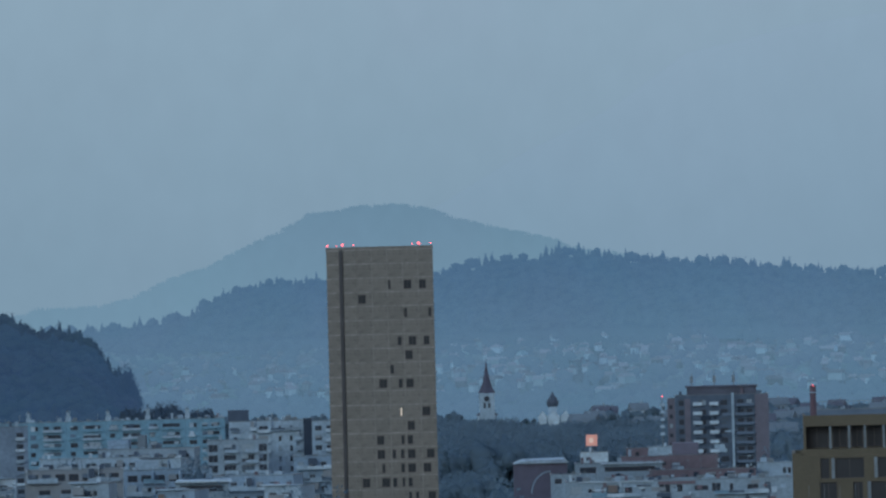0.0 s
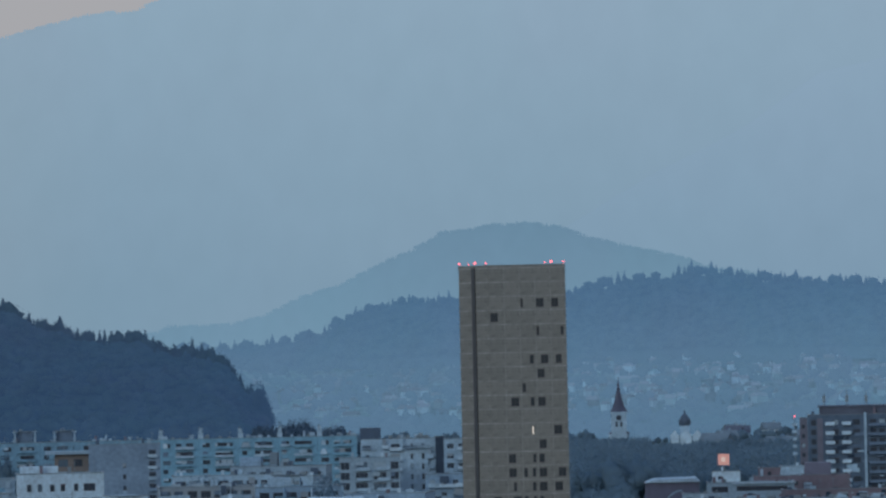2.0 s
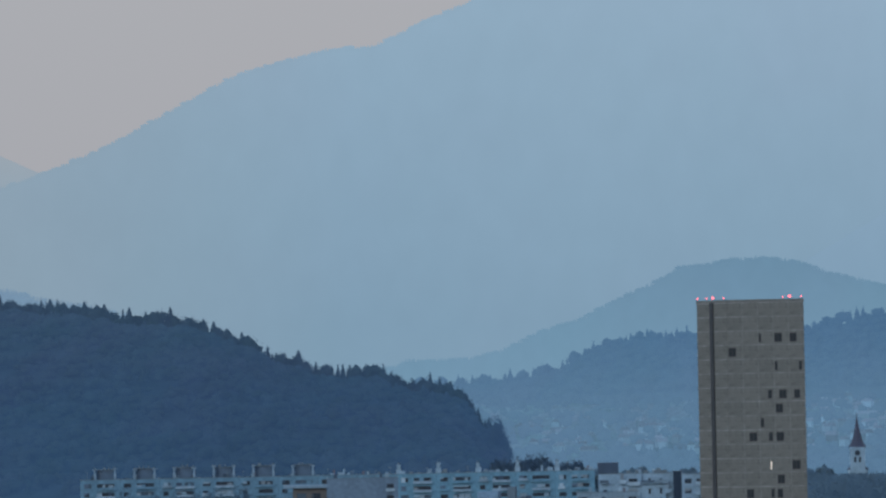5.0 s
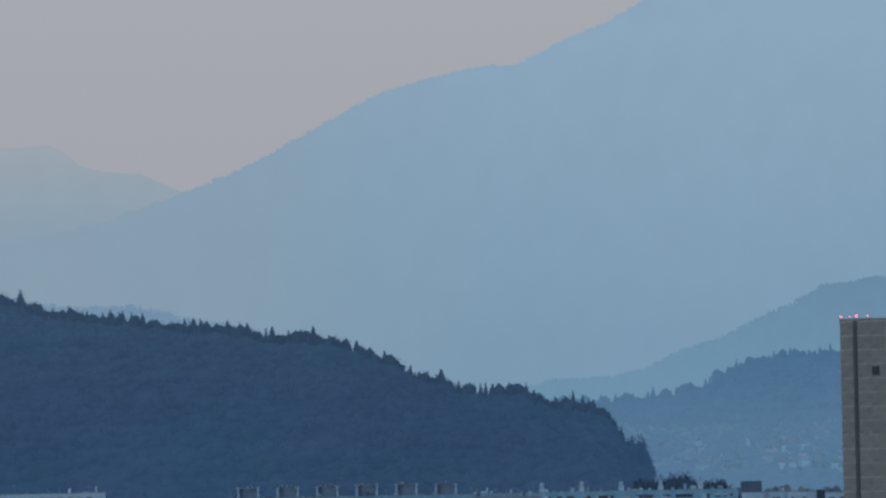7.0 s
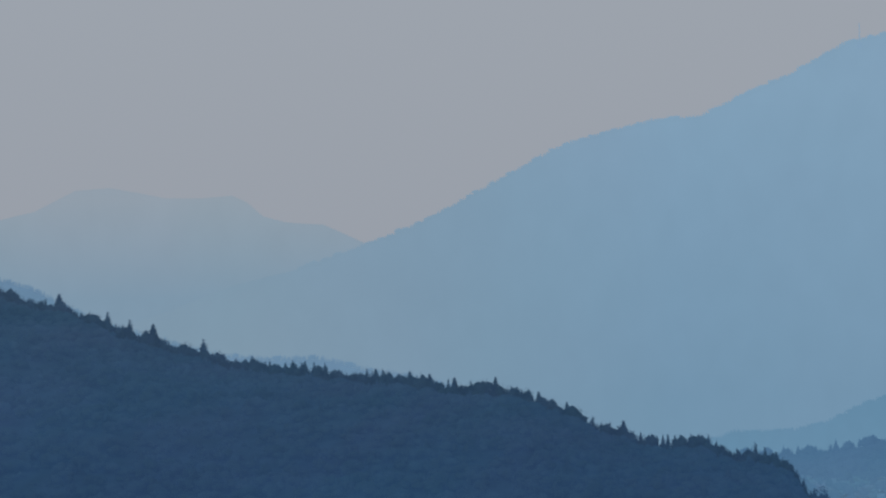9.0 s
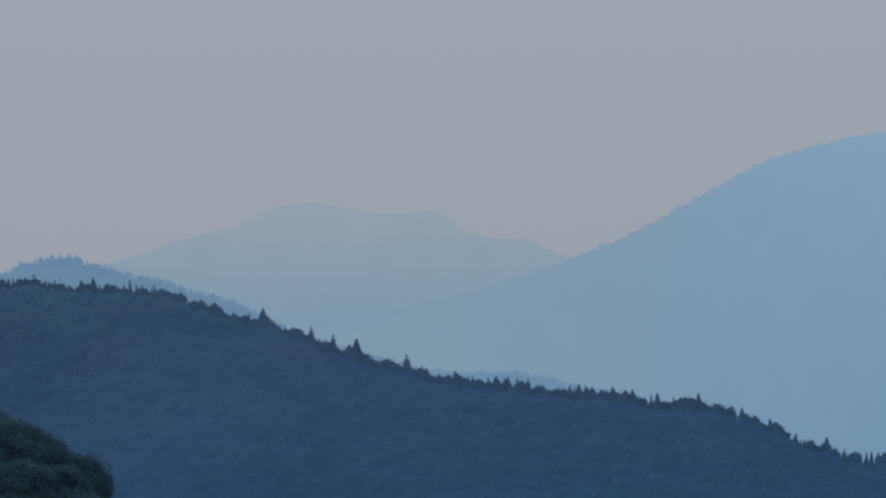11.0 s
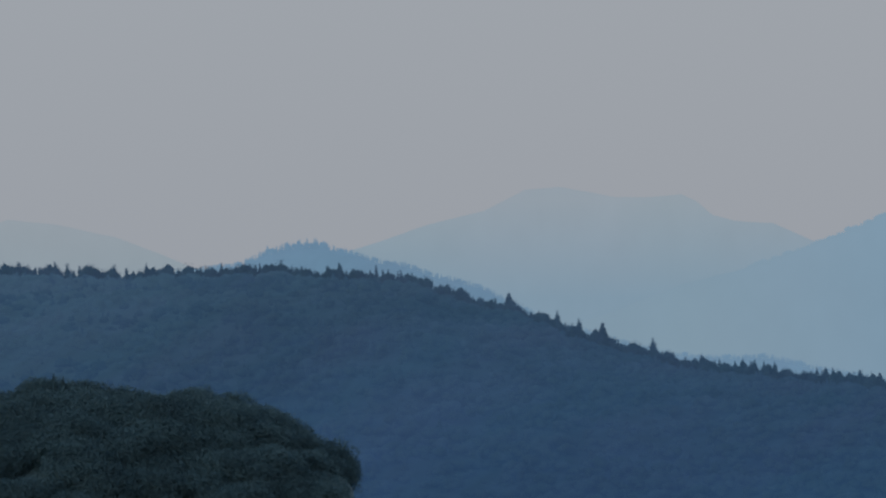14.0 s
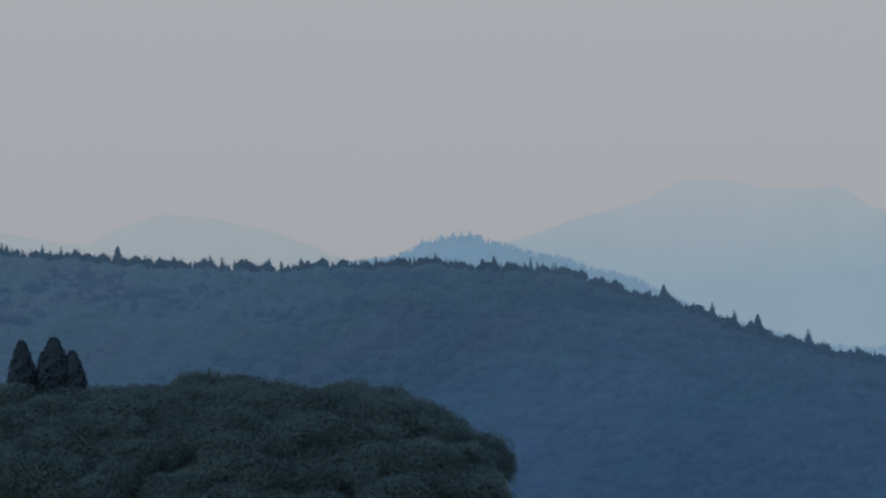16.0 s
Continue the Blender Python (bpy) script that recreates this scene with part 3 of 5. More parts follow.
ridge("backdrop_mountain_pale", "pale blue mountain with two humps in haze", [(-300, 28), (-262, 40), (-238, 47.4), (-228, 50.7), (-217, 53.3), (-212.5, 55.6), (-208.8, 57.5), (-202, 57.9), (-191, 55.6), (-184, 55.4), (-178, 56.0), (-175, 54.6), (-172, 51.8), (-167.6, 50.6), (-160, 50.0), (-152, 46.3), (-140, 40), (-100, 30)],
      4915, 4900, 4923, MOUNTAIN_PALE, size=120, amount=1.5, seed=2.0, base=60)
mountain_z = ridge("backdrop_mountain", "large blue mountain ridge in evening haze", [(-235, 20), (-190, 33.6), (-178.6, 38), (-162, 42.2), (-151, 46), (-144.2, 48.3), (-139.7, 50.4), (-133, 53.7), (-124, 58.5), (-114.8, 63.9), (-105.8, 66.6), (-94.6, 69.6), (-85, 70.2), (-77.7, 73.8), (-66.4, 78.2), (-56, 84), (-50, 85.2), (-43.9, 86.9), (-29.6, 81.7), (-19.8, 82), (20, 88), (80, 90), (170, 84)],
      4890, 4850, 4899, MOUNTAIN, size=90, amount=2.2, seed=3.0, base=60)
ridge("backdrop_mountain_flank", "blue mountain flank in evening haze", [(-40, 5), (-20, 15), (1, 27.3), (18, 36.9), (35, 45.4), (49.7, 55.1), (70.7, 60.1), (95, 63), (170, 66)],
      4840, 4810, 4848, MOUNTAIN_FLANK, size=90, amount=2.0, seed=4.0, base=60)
FAR_CREST = [(-110, 2), (-95, 5), (-82.7, 6.9), (-79.3, 8.2), (-67, 8.3), (-61.5, 9.7), (-53.6, 13.4), (-45.8, 15.5), (-39, 19.2), (-31, 22.5), (-25.5, 25.5), (-20, 26.0), (-15.4, 27.0), (-8.7, 27.3), (-2, 26.0), (2.4, 24.2), (13.5, 21.4), (22.4, 19.3), (26, 17.8), (60, 12), (130, 6)]
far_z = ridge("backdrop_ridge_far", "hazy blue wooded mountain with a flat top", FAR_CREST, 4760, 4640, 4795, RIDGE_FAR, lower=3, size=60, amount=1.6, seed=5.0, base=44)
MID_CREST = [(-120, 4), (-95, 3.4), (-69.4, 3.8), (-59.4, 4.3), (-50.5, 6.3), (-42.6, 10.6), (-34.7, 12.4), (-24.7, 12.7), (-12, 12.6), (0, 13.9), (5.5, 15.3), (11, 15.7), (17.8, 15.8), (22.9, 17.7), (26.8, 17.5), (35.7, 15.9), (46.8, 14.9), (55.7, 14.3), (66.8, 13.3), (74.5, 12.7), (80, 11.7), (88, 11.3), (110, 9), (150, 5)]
mid_z = ridge("backdrop_ridge_mid", "long wooded ridge behind the town in painted blue haze", MID_CREST, 4500, 4130, 4620, RIDGE_MID, lower=9.5, size=50, amount=1.5, seed=6.0, base=44, rough=6)
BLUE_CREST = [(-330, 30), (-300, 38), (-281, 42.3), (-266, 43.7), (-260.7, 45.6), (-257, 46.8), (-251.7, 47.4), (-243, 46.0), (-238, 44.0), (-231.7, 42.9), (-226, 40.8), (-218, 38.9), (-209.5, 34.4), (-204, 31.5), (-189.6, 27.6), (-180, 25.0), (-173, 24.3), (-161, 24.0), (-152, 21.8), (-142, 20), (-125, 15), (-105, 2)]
blue_z = ridge("backdrop_hill_blue", "wooded hill in painted blue haze with a few tall trees on top", BLUE_CREST, 4300, 3950, 4500, HILL_BLUE, lower=4, size=40, amount=1.5, seed=7.0, rough=5)
HILL_CREST = [(-430, 42), (-380, 46), (-343, 45.3), (-330, 44.5), (-321, 43.5), (-310, 42.6), (-287.5, 41.6), (-274, 41.8), (-258.5, 42.2), (-251.8, 41.3), (-231.7, 40.4), (-227.3, 38), (-220.6, 36), (-212.9, 34.6), (-205, 31.5), (-198.5, 28.9), (-190.7, 26.3), (-183, 24.2), (-173.5, 22.3), (-164.6, 21.2), (-133.4, 17.4), (-122.3, 16.2), (-115.6, 13.2), (-105.7, 9.2), (-96.8, 6), (-86.8, 5.4), (-78, 3), (-69.8, 1.4), (-67.2, -2.4), (-65.1, -5.0), (-62.8, -6.5), (-61.2, -7.6), (-60.4, -11), (-59.6, -14.0), (-57.5, -15.4)]
HILL_D = 3600
hill_z = ridge("backdrop_hill_dark", "dark wooded hill above the town in painted blue haze", HILL_CREST, HILL_D, 2450, 4050, HILL_WOODS, lower=10, size=60, amount=1.0, seed=8.0, rough=14)
NEAR_CREST = [(-430, 16), (-380, 19), (-343, 19.3), (-327, 19.6), (-316, 19), (-309, 20), (-302, 21.2), (-293, 20), (-277, 18.4), (-265.6, 17.1), (-261, 15.0), (-257.8, 13.0), (-252, 10.6), (-247.4, 8.2), (-245, 6.0), (-243.5, 3.4), (-242.6, -3), (-242, -13), (-239, -40), (-237, -56)]
NEAR_D = 900
near_z = ridge("ground_near_hill", "dark wooded knoll close by", NEAR_CREST, NEAR_D, 790, 1060, EARTH, lower=5.0, size=14, amount=1.0, seed=9.0, rough=1.5)


def at(b, r, z):
    return r * math.sin(b / 1000), r * math.cos(b / 1000), z


rnd = random.Random(11)
# the mast on the mountain's highest point
mast = thing("radio_mast", "thin hazy radio mast on the mountain top", "mast", place(-53.5, 4880, 455))
part("pole", lathe([(0.5, 0), (0.35, 24)], 6), MOUNTAIN_FLANK, mast)
part("cabin", boxes((-2.5, 2.5, -2, 2, 0, 5)), MOUNTAIN_FLANK, mast)

# woods on the dark hill: dense along the crest, thinner cover down the slope
spots = []
b = -400.0
while b < -57:
    r = HILL_D + rnd.uniform(-12, 14)
    h = rnd.uniform(4.5, 7)
    spots.append((*at(b, r, hill_z(b, r) - 0.6), h, h * rnd.uniform(1.0, 1.35), rnd.random() < 0.2))
    b += rnd.uniform(0.5, 1.1)
skyline = []
b = -400.0
while b < -58:
    r = HILL_D + rnd.uniform(-14, 6)
    con = rnd.random() < 0.38
    h = rnd.triangular(9.5, 19.5, 12.5) if con else rnd.triangular(9.5, 17.5, 11)
    h *= 1 + 0.15 * ease((b + 135) / 40)
    skyline.append((*at(b, r, hill_z(b, r) - 0.6), h, h * rnd.uniform(0.8, 1.3) if con else h * rnd.uniform(0.65, 1.0), con))
    for _ in range(4):
        rr, bb = r - rnd.uniform(8, 160), b + rnd.uniform(-1.5, 1.5)
        (skyline if rr > r - 30 else spots).append((*at(bb, rr, hill_z(bb, rr) - 2.0), 0.64 * h, 1.0 * h, con))
    b += rnd.choice((0.35, 0.5, 0.8, 1.1, 1.6)) * rnd.uniform(0.7, 1.3)
b = -400.0
while b < -60:
    r = HILL_D + rnd.uniform(-5, 8)
    h = rnd.triangular(9.5, 18, 12)
    skyline.append((*at(b, r, hill_z(b, r) - 0.6), h, h * rnd.uniform(0.6, 1.0), rnd.random() < 0.5))
    b += rnd.uniform(0.5, 1.7)
woods("woods_hill_crest", "uneven treetops along the hill's skyline, darker for less painted haze", skyline, HILL_LESS_HAZE, 13, sprays=80, leaf=0.62)
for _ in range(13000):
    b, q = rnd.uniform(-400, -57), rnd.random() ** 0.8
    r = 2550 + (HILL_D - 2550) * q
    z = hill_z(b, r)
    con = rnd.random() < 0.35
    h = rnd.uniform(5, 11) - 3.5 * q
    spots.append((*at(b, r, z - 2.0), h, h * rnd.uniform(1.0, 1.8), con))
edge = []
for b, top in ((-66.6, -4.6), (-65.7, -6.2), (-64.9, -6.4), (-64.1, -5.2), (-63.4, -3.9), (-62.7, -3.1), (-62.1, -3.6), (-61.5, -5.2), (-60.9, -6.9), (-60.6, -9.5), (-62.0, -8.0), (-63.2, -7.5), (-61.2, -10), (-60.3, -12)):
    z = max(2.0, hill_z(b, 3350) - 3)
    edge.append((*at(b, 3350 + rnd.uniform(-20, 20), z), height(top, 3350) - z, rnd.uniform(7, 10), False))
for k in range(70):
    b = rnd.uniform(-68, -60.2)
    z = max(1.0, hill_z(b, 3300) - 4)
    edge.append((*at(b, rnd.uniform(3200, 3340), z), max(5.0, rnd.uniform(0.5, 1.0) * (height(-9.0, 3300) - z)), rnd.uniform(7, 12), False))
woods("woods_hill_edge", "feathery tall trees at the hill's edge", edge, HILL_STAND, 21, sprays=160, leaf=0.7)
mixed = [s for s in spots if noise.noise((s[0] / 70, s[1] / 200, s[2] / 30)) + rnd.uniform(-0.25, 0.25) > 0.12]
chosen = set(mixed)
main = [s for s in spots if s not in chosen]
woods("woods_dark_hill", "dark mixed woods covering the hill in painted blue haze", main, HILL_WOODS, 3)
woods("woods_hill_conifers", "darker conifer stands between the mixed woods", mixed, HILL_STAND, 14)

spots = []
b = -110.0
while b < 130:
    con = rnd.random() < 0.5
    h = rnd.triangular(8, 17, 11) if con else rnd.uniform(8, 15)
    r = 4500 + rnd.uniform(-25, 10)
    spots.append((*at(b, r, mid_z(b, r) - 0.5), h, h * rnd.uniform(0.7, 1.3), con))
    b += rnd.uniform(0.3, 1.3)
for _ in range(5000):
    b, r = rnd.uniform(-110, 110), rnd.uniform(4200, 4500)
    h = rnd.uniform(6, 10) - 4 * ease((r - 4420) / 80)
    spots.append((*at(b, r, mid_z(b, r) - 1.5), h, h * 1.4, rnd.random() < 0.5))
woods("woods_mid_ridge", "mixed woods covering the long ridge in painted blue haze", spots, RIDGE_MID, 4, sprays=14, leaf=0.8)

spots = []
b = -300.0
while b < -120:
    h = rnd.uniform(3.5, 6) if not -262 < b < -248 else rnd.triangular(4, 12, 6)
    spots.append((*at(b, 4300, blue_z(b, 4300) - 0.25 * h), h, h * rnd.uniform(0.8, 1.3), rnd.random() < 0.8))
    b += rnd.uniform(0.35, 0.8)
woods("woods_blue_hill", "woods along the top of the hill in painted blue haze", spots, HILL_BLUE, 5, sprays=20, leaf=0.8)
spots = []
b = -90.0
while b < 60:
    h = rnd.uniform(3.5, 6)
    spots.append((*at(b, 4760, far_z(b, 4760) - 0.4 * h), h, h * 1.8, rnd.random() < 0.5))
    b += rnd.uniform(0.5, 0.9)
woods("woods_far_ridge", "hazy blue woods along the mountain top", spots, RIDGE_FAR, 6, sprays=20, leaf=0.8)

spots = []
b = -165.0
while b < 10:
    h = rnd.uniform(2.5, 6) * (1.6 if rnd.random() < 0.08 else 1.0)
    spots.append((*at(b, 4890, mountain_z(b, 4890) - 0.5 * h), h, h * rnd.uniform(1.2, 2.2), rnd.random() < 0.5))
    b += rnd.uniform(0.3, 0.8)
woods("woods_mountain_ridge", "treetops along the mountain ridge, faint in painted blue haze", spots, MOUNTAIN, 16, sprays=20, leaf=0.8)

# trees and hedges of the village on the meadows
spots = []
for _ in range(4200):
    b, r = rnd.uniform(-75, 105), rnd.uniform(2950, 4220)
    open_field = noise.noise((b / 5, r / 110, 7.0)) + 0.5 * noise.noise((b / 2, r / 45, 2.0))
    if r > 3360 and open_field < 0.10 and rnd.random() < 0.9:
        continue
    h = rnd.uniform(5, 11) if r > 3360 else rnd.uniform(6, 10)
    spots.append((*at(b, r, meadow_z(b, r) - 0.6), h, h * rnd.uniform(0.9, 1.5), rnd.random() < 0.3))
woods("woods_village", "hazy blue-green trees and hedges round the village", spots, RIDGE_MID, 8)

# the town's own trees
spots = []
for _ in range(1500):
    b, r = rnd.uniform(-2, 46), rnd.uniform(1600, 2350)
    h = rnd.uniform(9, 16) if b > 14 else rnd.uniform(13, 20)
    h = min(h, rnd.uniform(0.8, 1.0) * (EYE - (16.0 if b < 14 else 17.3) * r / 1000))
    spots.append((*at(b, r, -0.2), h, h * rnd.uniform(0.7, 1.05), rnd.random() < 0.25))
for _ in range(1500):
    b, r = rnd.uniform(-75, 105), rnd.uniform(1800, 2900)
    h = rnd.uniform(7, 12)
    if 3 < b < 30 and r > 2300:
        h *= 0.45
    spots.append((*at(b, r, -0.2), h, h * rnd.uniform(0.8, 1.2), rnd.random() < 0.2))
foot = []
for _ in range(190):
    b, r = rnd.uniform(-63, -44.5), rnd.uniform(2250, 2400)
    lump = -10.9 if -56.5 < b < -52.5 else -11.8 if b < -52.5 else -12.4 if -50 < b < -46.5 else -14.6
    h = height(lump, r) * rnd.uniform(0.74, 1.0)
    foot.append((*at(b, r, -0.2), h, rnd.uniform(7, 11), False))
for _ in range(26):
    b, r = rnd.uniform(-138, -99), rnd.uniform(1600, 1635)
    h = height(-16.2, r) * rnd.uniform(0.7, 1.0)
    spots.append((*at(b, r, -0.2), h, rnd.uniform(5, 9), False))
for _ in range(500):
    b, r = rnd.uniform(-140, 100), rnd.uniform(950, 1700)
    h = rnd.uniform(7, 13)
    spots.append((*at(b, r, -0.2), h, h * rnd.uniform(0.8, 1.1), False))
for _ in range(170):
    b, r = rnd.uniform(23, 46), rnd.uniform(2120, 2300)
    h = height(-16.5, r) * rnd.uniform(0.6, 1.0)
    spots.append((*at(b, r, -0.2), h, rnd.uniform(5, 10), rnd.random() < 0.3))
# single trees between the terraces
for b, top, r, w in ((-75.8, -22.4, 1266, 5), (-73.6, -22.1, 1268, 6), (-71.5, -23.0, 1264, 5), (-50.5, -22.3, 1190, 5), (-48.8, -22.0, 1192, 6), (-47.6, -23.5, 1188, 4), (-66.5, -25.5, 1090, 5), (-44.5, -27.2, 1040, 5), (-30.6, -28.0, 960, 5), (66.5, -23.2, 1380, 7), (64.5, -22.6, 1390, 7), (68.5, -20.6, 1500, 8), (70.5, -20.0, 1520, 8), (66.5, -18.5, 1700, 9)):
    h = height(top, r)
    spots.append((*at(b, r, -0.2), h, w * 1.3, False))
for b, h in ((-88.5, 24), (-86.5, 25), (-22.5, 23), (-29.8, 22), (12.0, 22), (10.5, 24)):
    spots.append((*at(b, 940, -0.2), h, h * 0.5, False))
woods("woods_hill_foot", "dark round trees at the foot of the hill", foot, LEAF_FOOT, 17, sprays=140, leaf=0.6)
woods("woods_town", "broadleaf trees between the houses, tinted blue-green for haze", spots, LEAF_TOWN, 9, sprays=240, leaf=0.55, reach=2420)


# ---- the tan tower ----
TOWER_D, TOWER_TOP, FLOOR = 1147.0, 71.3, 3.2
tower = thing("tower_block", "tall tan panelled tower block with scattered dark windows", "tower", place(-16.8, TOWER_D))
FW = 17.45
SIDE = Vector((-6.8, 7.0))
core = bmesh.new()
plan = [(0.2, 0.22), (FW - 0.1, 0.22), (FW - 0.1, 21.8), (-6.6, 21.8), (-6.6, 7.2)]
lo, hi = [core.verts.new((x, y, 0)) for x, y in plan], [core.verts.new((x, y, TOWER_TOP - 1.0)) for x, y in plan]
for i in range(5):
    core.faces.new((lo[i], lo[(i + 1) % 5], hi[(i + 1) % 5], hi[i]))
core.faces.new(hi)
part("core", core, PANEL_JOINT, tower, "pale joints behind the panels")
# column of the front, shift from its left edge, width; rows count down from the top
TOWER_WINDOWS = {1: ((7.0, 0.7), (10.6, 1.8), (13.9, 1.8)), 2: ((0.3, 1.7),), 3: ((10.5, 0.8), (16.1, 0.7)), 5: ((9.0, 0.9), (11.5, 1.7), (14.9, 1.3)),
                 6: ((10.6, 1.7),), 7: ((7.2, 0.8),), 8: ((4.6, 1.8), (9.0, 0.9), (10.7, 1.7)), 10: ((14.1, 1.9),), 11: ((10.8, 1.6),),
                 12: ((3.8, 1.6), (9.3, 0.7), (10.7, 1.2)), 13: ((3.8, 1.7), (7.2, 0.8), (9.1, 0.8), (10.7, 1.7), (15.0, 1.7)),
                 14: ((4.8, 0.7), (9.1, 0.8), (10.6, 1.8), (14.1, 1.8)), 15: ((0.3, 1.7), (4.7, 1.8), (7.2, 0.9), (9.3, 0.6), (10.6, 1.0)),
                 16: ((10.7, 0.7), (12.3, 0.7), (15.1, 1.7)), 17: ((4.0, 1.7), (10.6, 1.6)), 18: ((0.5, 1.7), (14.2, 1.7))}
COL = FW / 5
plain = mesh_of(boxes((0.04, COL - 0.04, 0, 0.2, 0.05, FLOOR - 0.05)), "panel", PANEL)
side_a = mesh_of(boxes((0.03, 4.22, 0, 0.2, 0.09, FLOOR - 0.09)), "panel", PANEL)
side_b = mesh_of(boxes((0.05, 4.2, 0, 0.2, 0.09, FLOOR - 0.09)), "panel", PANEL)
turn_side = math.atan2(-SIDE.y, -SIDE.x) + math.pi
for k in range(-1, 21):
    z = TOWER_TOP - 8.7 - FLOOR * (k - 1) - FLOOR / 2
    for c in range(5):
        wins = [w for w in TOWER_WINDOWS.get(k, ()) if c * COL <= w[0] + w[1] / 2 < (c + 1) * COL]
        if not wins:
            p = part("panel", plain, None, tower)
            p.location = (c * COL, 0, z)
            continue
        holes = [(max(0.2, x - c * COL), min(COL - 0.2, x - c * COL + w), 0.62, 2.62) for x, w in wins]
        p = part("panel", pierced(bmesh.new(), 0.04, COL - 0.04, 0.05, FLOOR - 0.05, holes, 0, 0.2), PANEL, tower)
        p.location = (c * COL, 0, z)
        for x0, x1, z0, z1 in holes:
            window(tower, c * COL + x0, c * COL + x1, z + z0, z + z1, 0.1, glass=GLASS_DEEP)
    for me, start in ((side_a, 4.25), (side_b, 9.72)):
        p = part("panel", me, None, tower)
        d = SIDE.normalized() * start
        p.location, p.rotation_euler = (d.x, d.y, z), (0, 0, math.atan2(-SIDE.y, -SIDE.x))
for k in range(-1, 22):
    z = TOWER_TOP - 8.7 - FLOOR * (k - 1) + FLOOR / 2
    part("floor_band", boxes((0, FW, -0.05, -0.002, z - 0.13, z + 0.13)), PANEL_JOINT, tower)
    for a, b in ((0.03, 4.22), (5.54, 9.7)):
        p = part("floor_band", boxes((0, b - a, -0.07, -0.002, z - 0.17, z + 0.17)), PANEL_JOINT, tower)
        d = SIDE.normalized() * b
        p.location, p.rotation_euler = (d.x, d.y, 0), (0, 0, math.atan2(-SIDE.y, -SIDE.x))
for c in range(1, 5):
    x = c * COL
    covered = sorted((TOWER_TOP - 8.7 - FLOOR * (k - 1) - FLOOR / 2 + 0.62, k) for k, ws in TOWER_WINDOWS.items() for a, w in ws if a - 0.12 < x < a + w + 0.12)
    z0 = 0.0
    for stop in [z for z, k in covered] + [TOWER_TOP - 0.74]:
        if stop - z0 > 0.6:
            part("mullion", boxes((x - 0.07, x + 0.07, -0.03, -0.002, z0, stop)), PANEL_JOINT, tower)
        z0 = stop + 2.0
lit = window(tower, 9.2, 9.6, TOWER_TOP - 8.7 - FLOOR * 9 - 1.0, TOWER_TOP - 8.7 - FLOOR * 9 + 0.9, -0.04, glass=WARM_LAMP)
tagged(lit, "narrow lit window")
# raised dark strip, coloured like shade, in place of a recessed groove
g0, g1 = SIDE.normalized() * 4.27, SIDE.normalized() * 5.35
side_n = Vector((-SIDE.y, SIDE.x)).normalized() * -0.08
gm = bmesh.new()
q = [gm.verts.new((a.x + n * side_n.x, a.y + n * side_n.y, h)) for h in (0, TOWER_TOP - 0.6) for a, n in ((g0, -1.0), (g1, -1.0), (g1, -3.0), (g0, -3.0))]
for f in ((0, 1, 5, 4), (1, 2, 6, 5), (2, 3, 7, 6), (3, 0, 4, 7), (4, 5, 6, 7), (3, 2, 1, 0)):
    gm.faces.new([q[i] for i in f])
part("groove", gm, GROOVE_SHADE, tower, "dark upright strip for the groove's shade in the facade")
cap = bmesh.new()
edge = [(-0.02, -0.02), (FW + 0.02, -0.02), (FW + 0.02, 22), (-6.85, 22), (-6.85, 7.0)]
lo, hi = [cap.verts.new((x, y, TOWER_TOP - 0.72)) for x, y in edge], [cap.verts.new((x, y, TOWER_TOP)) for x, y in edge]
for i in range(5):
    cap.faces.new((lo[i], lo[(i + 1) % 5], hi[(i + 1) % 5], hi[i]))
cap.faces.new(hi)
part("parapet", cap, PANEL, tower, "tan panelled parapet")


def beacon(m, size, group="red beacons on the tower"):
    ob = thing("beacon", "small glowing red aviation light on a short post", "light", m, group)
    part("post", lathe([(0.07, 0), (0.05, 0.35)], 6), METAL_GREY, ob)
    part("lens", lathe([(0.02, 0.3), (size * 0.8, 0.36), (size, 0.36 + size * 0.7), (size * 0.7, 0.36 + size * 1.4), (0.05, 0.36 + size * 1.8)], 10), RED_LAMP, ob, "glowing red glass")
    return ob


for x, y, s in ((-6.5, 7.2, 0.2), (-4.4, 4.8, 0.12), (-3.0, 3.4, 0.26), (-0.5, 0.9, 0.16), (12.8, 0.4, 0.13), (14.3, 0.4, 0.27), (17.0, 0.4, 0.17)):
    beacon(place(-16.8, TOWER_D) @ Matrix.Translation((x, y, TOWER_TOP)), s)


